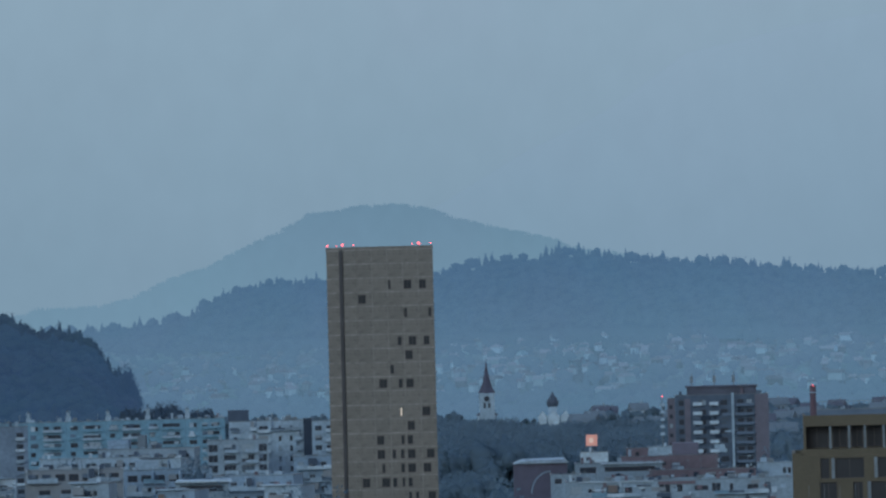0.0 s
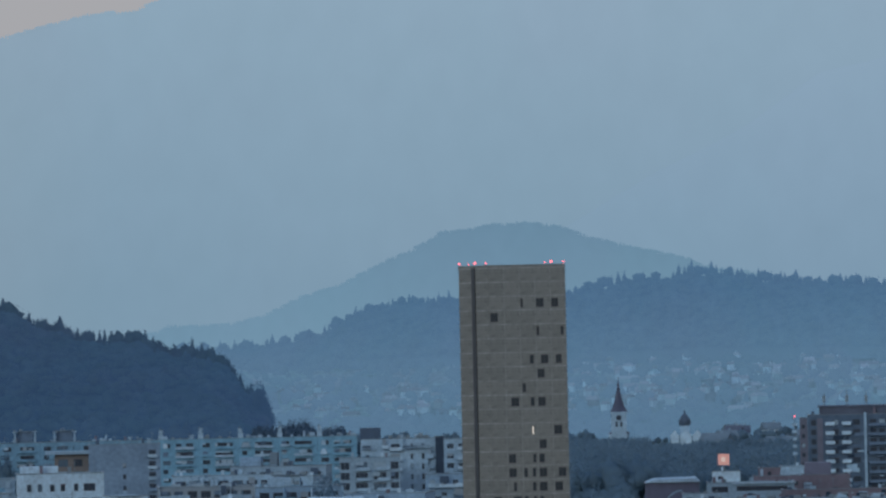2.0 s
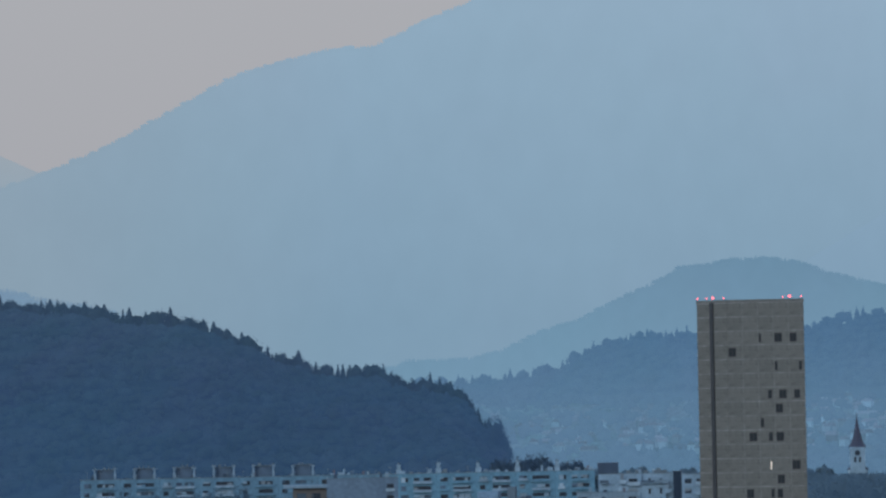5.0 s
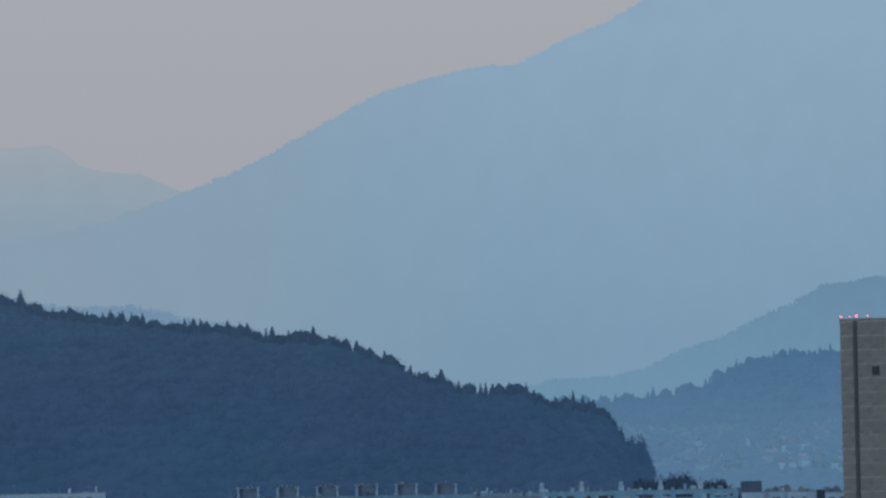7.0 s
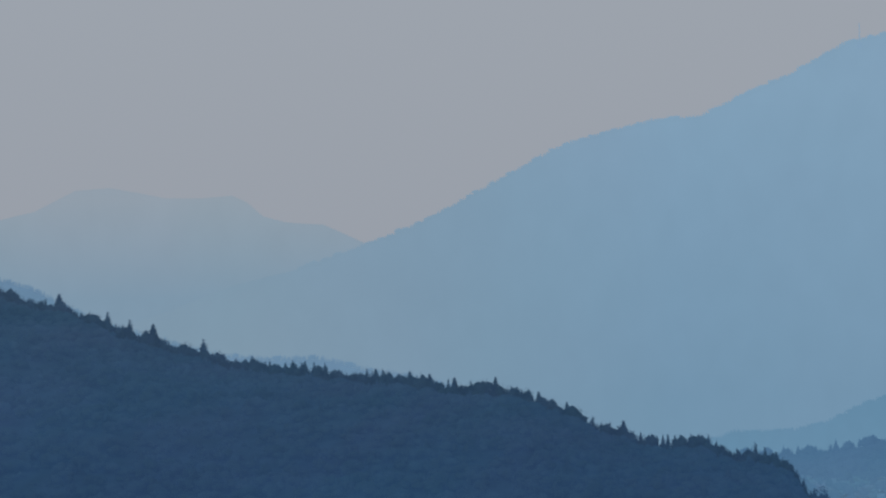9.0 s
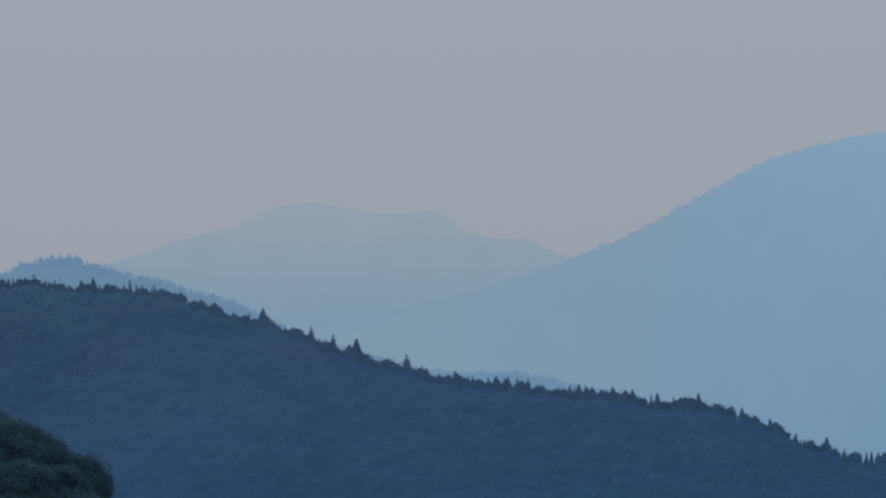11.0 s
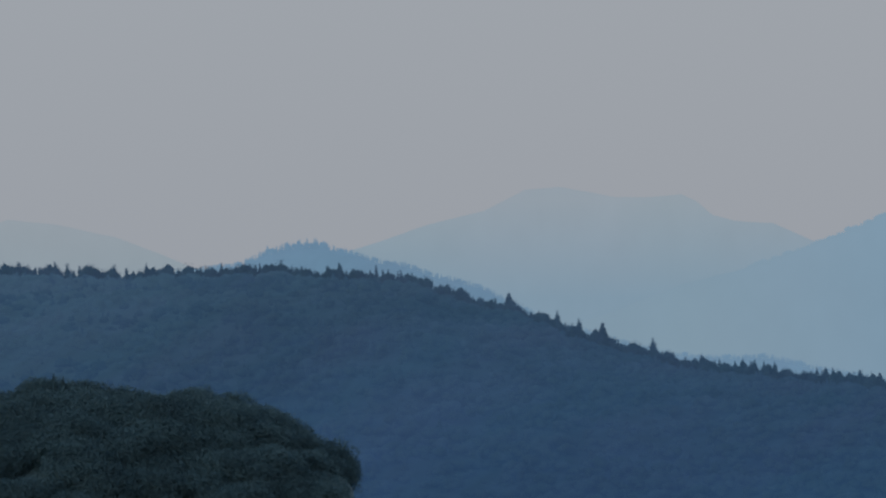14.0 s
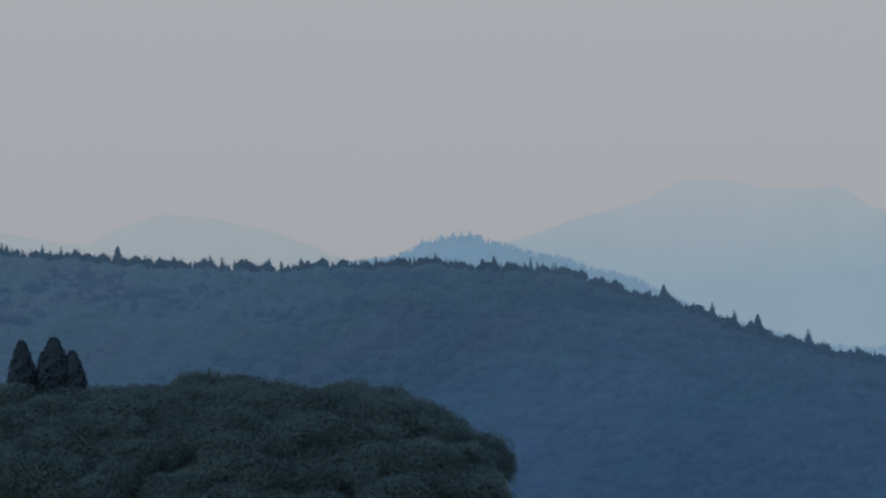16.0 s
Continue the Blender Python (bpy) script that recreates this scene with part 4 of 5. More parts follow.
# ---- apartment blocks to the west of the tower ----
def teal_section(bearing, wall, label, seed):
    """One stair section of the long row: two bays of loggias, a chimney stack and a roof hut."""
    r = random.Random(seed)
    d = 1650.0
    holes = []
    for f in range(7):
        holes += [(1.2, 1.6 if f % 2 else 2.4, 1.3 + 2.8 * f, 1.4), (5.4, 5.6, 1.3 + 2.8 * f, 1.7)]
    ob, w, h = block("apartment_section", label, bearing, bearing + 7.76, -14.5, d, 12, wall, holes, "apartment block", "long row of apartments")
    for f in range(7):
        z = h - 1.3 - 2.8 * f - 1.7
        part("balcony", boxes((5.2, 11.2, -1.1, -0.002, z - 0.25, z - 0.05), (5.2, 11.2, -1.1, -1.0, z - 0.048, z + 0.55)), wall if r.random() < 0.5 else PALE, ob)
    if seed <= -3:
        up, tall = r.uniform(2.9, 3.6), r.uniform(3.3, 4.0)
        hut = part("roof_hut", boxes((5.4, 10.6, 3.0, 9.0, h - 0.5, h + up)), SLATE, ob, "grey-blue roof hut with a felt roof")
        part("hut_roof", boxes((5.0, 11.0, 2.6, 9.4, h + up + 0.002, h + up + 0.25)), ROOF_GREY, hut)
        stacks = (4.2, 10.7)
        for _ in range(3):
            part("vent", lathe([(0.2, h + up), (0.2, h + up + 0.7), (0.32, h + up + 0.75), (0.1, h + up + 1.0)], 8, r.uniform(6, 10), r.uniform(3.5, 8)), METAL_GREY, ob)
    else:
        tall, stacks = r.uniform(2.9, 3.6), (0.1,) if seed >= 0 else ()
        for x in (4.0, 6.5, 9.5):
            part("vent", boxes((x, x + r.uniform(0.5, 1.6), 3, 4.4, h - 0.5, h + r.uniform(0.2, 0.9))), r.choice((METAL_GREY, SLATE, PALE)), ob)
    paint, thick = (CONCRETE, 0.45) if seed <= -3 else (PALE, 0.0)
    for x in stacks:
        stack = part("chimney", boxes((x - 0.3 + thick, x + 1.4 - thick, 1.0, 2.4, h - 0.5, h + tall * 0.5), (x - 0.05 + thick * 0.7, x + 1.15 - thick * 0.7, 1.1, 2.3, h + tall * 0.5, h + tall * 0.9)), paint, ob, "pale rendered chimney stack")
        part("cap", boxes((x - 0.2, x + 1.3, 0.9, 2.5, h + tall * 0.9 + 0.002, h + tall * 0.9 + 0.25)), paint, stack)
        for dx in (0.15, 0.6):
            part("flue", lathe([(0.14, h + tall * 0.9 + 0.25), (0.12, h + tall * 0.9 + r.uniform(0.5, 0.9))], 6, x + dx + 0.1, 1.7), METAL_GREY, stack)
    # ragged bays: screens, drying racks and closed-in loggias
    for f in range(7):
        z = h - 1.3 - 2.8 * f - 1.7
        for x in (5.3, 7.2, 9.1):
            if r.random() < 0.45:
                part("screen", boxes((x, x + r.uniform(0.8, 1.8), -0.9, -0.85, z + 0.56, z + r.uniform(1.2, 1.9))), r.choice((BLIND, PALE, TEAL_GREY, DARK_CLAD, TAUPE)), ob)
        if r.random() < 0.35:
            part("infill", boxes((1.25, 2.7, -0.05, -0.004, z + 0.2, z + 1.8)), r.choice((PALE, WHITE, SLATE)), ob)
    return ob


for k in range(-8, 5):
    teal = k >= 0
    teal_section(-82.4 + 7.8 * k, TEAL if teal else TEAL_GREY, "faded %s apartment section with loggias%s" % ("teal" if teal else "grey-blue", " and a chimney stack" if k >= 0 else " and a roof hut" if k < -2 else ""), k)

block("apartment_slab", "plain grey slab apartment block with few windows", -96.3, -82.2, -15.2, 1350, 14, SLAB_GREY,
      [(9.0, 0.9, 5.0 + 3 * i, 1.3) for i in range(5)] + [(16.0, 1.8, 1.6 + 3 * i, 1.7) for i in range(6)], "apartment block")
ob, w, h = block("stair_tower", "tan stair tower with dark slatted openings", -103.0, -96.35, -17.0, 1352, 9, ORANGE_TAN, [(1.0, 2.6, 1.2 + 3.2 * i, 2.0) for i in range(3)] + [(5.0, 2.4, 1.2 + 3.2 * i, 2.0) for i in range(3)], "building")
part("canopy", boxes((-2.5, w + 1.5, -1.5, 9.5, h + 0.142, h + 0.9)), CONCRETE, ob, "wide flat concrete canopy")


def punched(w, top_gap, floors, pitch, ow, oh, every, start=0.9):
    n = int((w - start) // every)
    return [(start + every * i, ow, top_gap + pitch * f, oh) for f in range(floors) for i in range(n)]


ob, w, h = block("office_building", "low white office building with dark windows", -110.6, -93.4, -20.7, 1150, 14, WHITE, [(x, v, 2.3, 1.7) for x, v in ((2.4, 1.0), (4.8, 1.0), (7.6, 1.0), (10.0, 1.0), (13.0, 1.0), (15.2, 2.6))] + [(1.0 + 3.2 * i, 2.2, 5.6, 1.6) for i in range(6)] + [(1.0 + 3.2 * i, 2.2, 9.0, 1.6) for i in range(6)])
part("penthouse", boxes((0.8, 9.5, 3, 11, h - 0.5, h + 1.6)), WHITE, ob, "white set-back top floor")
ob, w, h = block("apartment_block", "grey apartment block with rows of windows", -131, -110.8, -21.5, 1180, 15, CONCRETE, punched(23, 1.2, 5, 3.0, 1.5, 1.4, 2.9), "apartment block", frame_material=FRAME_WHITE)
balcony_run(ob, 0.5, w - 0.5, h, 3.0, 3.0, 3, CONCRETE, 14)
block("apartment_block", "pale blue-grey apartment block below the wooded hill", -191, -168, -12.7, 1600, 14, PALE, punched(36, 1.2, 3, 2.9, 1.6, 1.5, 3.0), "apartment block", frame_material=FRAME_WHITE)
# white stepped block
ob, w, h = block("terraced_block", "pale stepped apartment block with deep balconies", -42.7, -28.0, -15.3, 1450, 16, PALE,
                 [(x, v, 1.4 + 2.9 * f, 1.6) for f in range(8) for x, v in ((8.6, 2.6), (14.2, 0.8), (17.4, 0.8))] + [(x, 2.8, 10 + 2.9 * f, 1.6) for f in range(4) for x in (1.2,)], "apartment block", frame_material=FRAME_WHITE)
for f in range(7):
    part("balcony", boxes((8.2, 11.8, -1.2, -0.002, h - 3.4 - 2.9 * f, h - 3.2 - 2.9 * f), (8.2, 11.8, -1.2, -1.1, h - 3.198 - 2.9 * f, h - 2.4 - 2.9 * f)), WHITE, ob)
balcony_run(ob, 0.4, 8.0, h, 2.6, 2.9, 3, CONCRETE, 21)
balcony_run(ob, 12.0, w - 0.4, h, 2.6, 2.9, 3, PALE, 22)
part("roof_hut", boxes((-0.2, 5.8, 5, 11, h - 0.5, h + 3.2)), DARK_CLAD, ob, "dark clad roof hut")
for x in (8, 10.5, 13, 16, 18.5):
    part("vent", boxes((x, x + 1.1, 4, 5.2, h - 0.5, h + 0.9)), METAL_GREY, ob)
ob, w, h = block("terraced_block_wing", "pale lower wing with framed loggias", -47.0, -35.0, -18.9, 1425, 13, CONCRETE,
                 [(x, v, 1.2 + 2.9 * f, 2.1) for f in range(6) for x, v in ((0.3, 2.6), (4.6, 3.4), (9.6, 3.6), (14.4, 2.3))], "apartment block", frame_material=FRAME_WHITE)
for f in range(5):
    for x in (4.8, 10.6):
        part("balcony", boxes((x, x + 3.7, -1.0, -0.002, h - 3.6 - 2.9 * f, h - 3.4 - 2.9 * f), (x, x + 3.7, -1.0, -0.92, h - 3.398 - 2.9 * f, h - 2.7 - 2.9 * f)), PALE, ob)
block("stair_shaft", "dark clad stair shaft with a flat top", -27.95, -26.35, -15.0, 1448, 8, NAVY, [], "building")
ob, w, h = block("apartment_block", "pale apartment block with white balconies", -26.3, -16.0, -15.6, 1500, 14, PALE, [(0.9 + 3.4 * i, 2.0, 1.3 + 2.9 * f, 1.5) for f in range(8) for i in range(4)], "apartment block", frame_material=FRAME_WHITE)
for f in range(8):
    part("balcony", boxes((4.0, 7.0, -1.2, -0.002, h - 3.2 - 2.9 * f, h - 3.0 - 2.9 * f), (4.0, 7.0, -1.2, -1.1, h - 2.998 - 2.9 * f, h - 2.2 - 2.9 * f)), WHITE, ob)

# stepped terraces and low roofs before them
ob, w, h = block("terrace_house", "grey terrace building with a planted roof edge", -68.5, -49.5, -20.2, 1320, 15, CONCRETE, [(1.0 + 3.4 * i, 2.3, 1.4 + 3.0 * f, 1.5) for f in range(4) for i in range(7)], "apartment block", turn=-7)
rail(ob, 0, w, -0.05, h + 0.15)
balcony_run(ob, 0.4, w - 0.4, h, 3.1, 3.0, 4, CONCRETE, 1)
part("roof_hut", boxes((2, 7.5, 4, 10, h - 0.5, h + 2.4)), BLUE_GREY, ob)
part("roof_hut", boxes((10, 12, 3, 8, h - 0.5, h + 3.6)), ROOF_GREY, ob)
ob, w, h = block("terrace_house", "pale terrace building with long balconies", -80.0, -60.0, -21.8, 1280, 14, PALE, [(0.8 + 3.6 * i, 2.6, 1.3 + 3.0 * f, 1.6) for f in range(4) for i in range(7)], "apartment block")
balcony_run(ob, 0.4, w - 0.4, h, 3.1, 3.0, 4, PALE, 3)
ob, w, h = block("terrace_house", "taupe building with dark loggias under the roof", -83.0, -63.7, -24.0, 1100, 16, TAUPE, [(0.8 + 2.9 * i, 2.1, 0.8, 1.5) for i in range(7)] + [(3.0 + 4.8 * i, 2.4, 4.2 + 3 * f, 1.4) for f in range(3) for i in range(3)], "apartment block")
balcony_run(ob, 0.4, w - 0.4, h, 2.5, 3.2, 1, CONCRETE, 4)
for x in (3, 8, 14):
    part("skylight", boxes((x, x + 2.2, 3, 6, h - 0.5, h + 0.7)), FRAME_WHITE, ob)
ob, w, h = block("terrace_house", "grey-blue building with shaded balconies", -63.5, -46.0, -24.4, 1210, 14, BLUE_GREY, [(0.8 + 3.3 * i, 2.4, 1.2 + 3.0 * f, 1.6) for f in range(4) for i in range(6)], "apartment block", turn=8)
part("roof_hut", boxes((4, 9, 4, 9, h - 0.5, h + 2.2)), PALE, ob)
balcony_run(ob, 0.3, w - 0.3, h, 3.0, 3.0, 4, BLUE_GREY, 2)
ob, w, h = block("pavilion", "low building with a white roof slab over dark glazing", -53.5, -43.0, -27.2, 1050, 12, CONCRETE, [(0.9, 9.2, 0.5, 1.3)] + [(1.0 + 3 * i, 1.8, 4.0, 1.4) for i in range(3)], "building")
part("roof_slab", boxes((0.2, w + 0.6, -1.6, 11.4, h + 0.142, h + 0.5)), WHITE, ob, "white overhanging roof slab")
ob, w, h = block("terrace_house", "grey building with small windows", -46.0, -30.0, -26.0, 1080, 13, BLUE_GREY, punched(17, 1.3, 4, 3.0, 1.4, 1.4, 2.8), "apartment block", frame_material=FRAME_WHITE, turn=-10)
balcony_run(ob, 0.5, w - 0.5, h, 3.0, 3.0, 3, BLUE_GREY, 12)
ob, w, h = block("apartment_block", "blue-grey apartment block half hidden behind the tower", -30.0, -18.5, -22.5, 1230, 12, BLUE_GREY, punched(14, 1.3, 5, 3.0, 1.4, 1.4, 2.8), "apartment block", frame_material=FRAME_WHITE)
balcony_run(ob, 0.5, w - 0.5, h, 3.0, 3.0, 4, PALE, 13)

for bearing, right, top, d, mat, label in ((-122, -112, -24.5, 1060, PALE, "low pale house with balconies"), (-74, -66.5, -26.8, 960, CONCRETE, "low grey roof terrace house"), (-60, -52, -22.2, 1270, PALE, "pale stepped house with balconies"),
                                       (-91, -84.5, -25.5, 1040, WHITE, "low white house with balconies"), (-57, -49.5, -28.6, 930, BLUE_GREY, "low blue-grey house with balconies"), (-36, -28.5, -28.2, 980, PALE, "low pale house with small balconies"),
                                       (-101, -93, -27.5, 960, CONCRETE, "low grey house with balconies")):
    ob, w, h = block("terrace_house", label, bearing, right, top, d, 10, mat, punched((right - bearing) * d / 1000, 1.2, 3, 2.9, 1.6, 1.5, 2.5), "apartment block", frame_material=FRAME_WHITE, turn=rnd.choice((-16, -9, 9, 16)))
    balcony_run(ob, 0.2, w - 0.2, h, 3.0, 2.9, 2, mat, int(-bearing))
    facade_boards(ob, 0.2, w - 0.2, h - 6, h - 0.2, 8, int(-bearing) + 50, (WHITE, NAVY, DARK_CLAD, PALE, TAUPE))
    part("roof_slab", boxes((-0.5, w * 0.7, -0.8, 4, h + 0.142, h + 0.34)), rnd.choice((WHITE, PALE, ROOF_GREY)), ob)

# ---- the town east of the tower ----
def church(bearing, d):
    ob = thing("church", "white church tower with a dark red pointed spire", "church", place(bearing, d))
    z1, z2 = height(-10.9, d), height(-4.6, d)
    part("tower", boxes((-4.2, 4.2, -4.2, 4.2, 0, z1), (-4.6, 4.6, -4.6, 4.6, z1 - 0.9, z1 - 0.4)), PALE, ob, "white rendered bell tower")
    clock = part("clock", lathe([(1.5, 0), (1.5, 0.15)], 16), GLASS, ob, "dark round clock face")
    clock.matrix_basis = Matrix.Translation((0, -4.21, z1 - 3.2)) @ Matrix.Rotation(radians(90), 4, "X")
    for x in (-1.9, 0.7):
        window(ob, x, x + 1.2, z1 - 8.2, z1 - 5.4, -4.3)
    part("spire", lathe([(4.9, z1), (3.3, z1 + 2.6), (2.2, z1 + 6), (0.9, z1 + 12), (0.15, z2)], 8), SPIRE_RED, ob, "dark red metal spire")
    part("cross", boxes((-0.12, 0.12, -0.1, 0.1, z2 - 0.1, z2 + 1.8), (-0.6, -0.122, -0.1, 0.1, z2 + 0.9, z2 + 1.1), (0.122, 0.6, -0.1, 0.1, z2 + 0.9, z2 + 1.1)), METAL_GREY, ob)
    nave = bmesh.new()
    v = [nave.verts.new(c) for y in (4.3, 26) for c in ((-6, y, 7), (6, y, 7), (0, y, 12.5))]
    for f in ((0, 1, 2), (3, 5, 4), (0, 2, 5, 3), (1, 4, 5, 2), (0, 3, 4, 1)):
        nave.faces.new([v[i] for i in f])
    part("nave_wall", boxes((-5.5, 5.5, 4.3, 26, 0, 6.99)), WHITE, ob)
    part("nave_roof", nave, SPIRE_RED, ob)
    return ob


church(8.35, 2800)
d = 2600
dome = thing("chapel", "small chapel with a dark onion dome and white gables", "church", place(21.3, d))
zt = height(-13.9, d)
part("tower", boxes((-2.4, 2.4, -2.4, 2.4, 0, zt)), PALE, dome)
part("dome", lathe([(2.6, zt), (3.1, zt + 1.3), (2.9, zt + 3), (1.6, zt + 5), (0.6, zt + 6.2), (0.1, zt + 8)], 10), COPPER, dome, "dark copper onion dome")
for x, w in ((-7.4, 4.2), (-2.6, 6.0), (4.0, 5.0)):
    g = bmesh.new()
    z = height(-15.6, d)
    v = [g.verts.new((x + a * w, y, b)) for y in (-6, -3) for a, b in ((0, 0), (1, 0), (1, z), (0.8, z + 0.3), (0.5, z + 2.3), (0.2, z + 0.3), (0, z))]
    g.faces.new(v[:7])
    g.faces.new(v[:6:-1])
    for i in range(7):
        g.faces.new((v[i], v[7 + i], v[7 + (i + 1) % 7], v[(i + 1) % 7]))
    part("gable", g, WHITE, dome, "white curved gable")

# brown tower block
ob, w, h = block("tower_block_brown", "brown high-rise apartment block with pale balcony columns", 45.5, 63.8, -12.4, 1560, 22, SLATE_DEEP,
                 [(x, v, 1.5 + 2.9 * f, 1.7) for f in range(10) for x, v in ((1.0, 1.6), (7.6, 1.8), (13.8, 2.2), (19.0, 2.0), (21.8, 1.8))], "tower", roof=ROOF_RED)
part("cladding", boxes((24.4, w + 0.05, -0.25, -0.002, 0, h)), BROWN_CLAD, ob, "brown-red side cladding")
part("cladding", boxes((2.8, 4.6, -0.25, -0.002, 0, h - 1)), BROWN_CLAD, ob, "brown-red side cladding")
for x in (5.4, 10.4):
    for f in range(11):
        z = h - 1.6 - 2.9 * f
        part("balcony", boxes((x, x + 2.8, -1.3, -0.002, z - 1.6, z - 1.4), (x, x + 2.8, -1.3, -1.2, z - 1.398, z - 0.5)), WHITE, ob, "pale balcony parapet")
for f in range(10):
    z = h - 2.0 - 2.9 * f
    part("balcony", boxes((18.6, 24.0, -1.3, -0.002, z - 1.6, z - 1.4), (18.6, 24.0, -1.3, -1.2, z - 1.398, z - 0.7)), SLATE, ob)
facade_boards(ob, 5.0, 24.0, h - 28, h - 1.6, 46, 34, (NAVY, NAVY, PALE, SLATE, GLASS))
part("pilaster", boxes((17.2, 18.0, -0.6, -0.002, 0, h + 0.6)), PALE, ob, "pale full-height pilaster")
hp = height(-10.6, 1560)
part("penthouse", boxes((3.6, 25.0, 3, 18, h - 0.5, hp - 0.5), (3.2, 25.4, 2.6, 18.4, hp - 0.498, hp)), ROOF_RED, ob, "dark red set-back top floor")
for b, t in ((48.8, -8.2), (53.3, -7.5), (57.1, -7.9)):
    x, z = (b - 45.5) * 1.56, height(t, 1560)
    m = part("mast", lathe([(0.16, hp), (0.1, z)], 6, x, 8), METAL_GREY, ob, "thin grey antenna mast")
    part("antenna", boxes((x - 0.45, x + 0.45, 7.7, 8.3, hp + 1.0, hp + 3.0)), METAL_GREY, m)
block("stair_wing", "dark brown stair wing of the high-rise", 43.9, 45.45, -12.9, 1562, 14, BROWN_CLAD, [(0.6, 1.0, 2 + 2.9 * f, 1.3) for f in range(8)], "building")
lattice = thing("lattice_mast", "thin mast with a red warning light", "mast", place(42.9, 1540))
zt = height(-12.8, 1540)
part("pole", lathe([(0.25, 0), (0.12, zt)], 6), METAL_GREY, lattice)
for i in range(5):
    part("antenna", boxes((-0.7, 0.7, -0.2, 0.2, zt - 2.5 - 2.2 * i, zt - 1.6 - 2.2 * i)), PALE, lattice)
beacon(place(42.9, 1540, zt), 0.2, "red warning lights")
chim = thing("factory_chimney", "slim red-brown factory chimney with a red light", "chimney", place(72.6, 1750))
zt = height(-11.0, 1750)
part("shaft", lathe([(1.6, 0), (1.0, zt - 2.5), (1.05, zt)], 14), CHIMNEY_RED, chim)
part("collar", lathe([(1.25, zt - 2.6), (1.25, zt - 2.2)], 14), PALE, chim, "pale ring below the mouth")
beacon(place(72.6, 1748.6, zt - 0.4), 0.22, "red warning lights")

# brick and concrete buildings in front
d = 1250
ob, w, h = block("hall", "plum-coloured hall with a pale metal roof and an arched line", 13.2, 23.9, -25.2, d, 18, PLUM, [(9.2, 2.2, 3.6, 1.6)], "hall")
roof = bmesh.new()
v = [roof.verts.new((x, y, z)) for y in (-0.6, 18) for x, z in ((0.2, h + 0.2), (2.2, h + 0.95), (12.6, h + 1.15), (13.6, h + 0.2))]
roof.faces.new(v[:4][::-1])
roof.faces.new(v[4:])
for i in range(4):
    roof.faces.new((v[i], v[(i + 1) % 4], v[4 + (i + 1) % 4], v[4 + i]))
part("roof_slab", roof, WHITE, ob, "pale sheet-metal roof")
arch = bmesh.new()
for i in range(10):
    a0, a1 = radians(90 + 9 * i), radians(99 + 9 * i)
    q = [arch.verts.new((9.2 + r * 4.6 * math.cos(a), y, h - 7.2 + r * 5.2 * math.sin(a))) for a, r in ((a0, 1.0), (a0, 1.07), (a1, 1.07), (a1, 1.0)) for y in (-0.12, -0.003)]
    for f in ((0, 2, 4, 6), (1, 7, 5, 3), (2, 3, 5, 4), (0, 6, 7, 1)):
        arch.faces.new([q[j] for j in f])
part("arch", arch, PALE, ob, "pale arched band")
block("annex", "pale flat-roofed annex with a dark opening", 20.5, 26.5, -27.4, 1180, 10, CONCRETE, [(1.0, 1.6, 0.9, 1.2), (4.2, 1.4, 0.9, 1.2)], "building")
ob, w, h = block("kiosk", "small white roof building", 26.5, 32.0, -23.1, 1400, 8, WHITE, [(1.6, 1.0, 1.2, 1.2)], "building")
sign = thing("sign", "square orange lit sign on a short post", "sign", place(28.8, 1399, height(-23.1, 1400) + 0.14))
part("post", boxes((-0.2, 0.2, -0.15, 0.15, 0, 1.65)), METAL_GREY, sign)
face = part("sign_face", boxes((-1.55, 1.55, -0.25, 0.25, 1.652, 4.75)), SIGN_LAMP, sign, "glowing orange sign face")
part("emblem", boxes((-0.7, 0.5, -0.27, -0.252, 2.5, 3.9)), SIGN_PALE, face, "paler square mark")
ob, w, h = block("office_building", "concrete building with dark window bands", 25.4, 42.6, -25.4, 1300, 16, CONCRETE, [(1.2, 4.2, 0.9, 1.5), (7.6, 13.0, 0.9, 1.2), (1.0, 9.0, 4.4, 1.4), (11.5, 9.5, 4.4, 1.4)], "building")
facade_boards(ob, 0.4, w - 0.4, h - 8, h - 2.4, 24, 32, (BRICK, PALE, DARK_CLAD, TAUPE, NAVY))
part("roof_rim", boxes((6.5, w + 0.5, -0.7, -0.15, h - 0.2, h + 0.1)), WHITE, ob, "pale roof rim")
block("brick_hall", "red-brown brick building with a small gable", 35.6, 40.0, -22.6, 1345, 12, BRICK, [(2.4, 1.0, 0.9, 1.5)], "building", roof=ROOF_RED)
block("brick_hall", "long red-brown brick building", 34.4, 44.0, -24.2, 1330, 12, BRICK, [(1.5 + 3.0 * i, 1.4, 1.2, 1.3) for i in range(4)], "building", roof=ROOF_RED)
block("office_building", "pale flat roof behind the brick hall", 39.9, 44.8, -22.4, 1420, 14, PALE, [], "building", roof=FRAME_WHITE)
ob, w, h = block("brick_building", "tall red-brown brick building with a pale sign board", 43.9, 53.6, -24.1, 1350, 14, BRICK, [(8.4, 1.6, 3.4, 1.3)], "building", roof=ROOF_RED)
part("attic", boxes((1.0, 8.0, 2, 10, h - 0.5, h + 3.2)), PLUM, ob, "dark brick attic storey")
part("sign_board", boxes((0.8, 2.9, -0.12, -0.002, h - 3.6, h - 2.0)), PALE, ob, "pale sign board that cannot be read")
for i in range(6):
    part("bar", boxes((1.0 + 0.3 * i, 1.15 + 0.3 * i, -0.14, -0.122, h - 3.2, h - 2.5)), BRICK, ob)
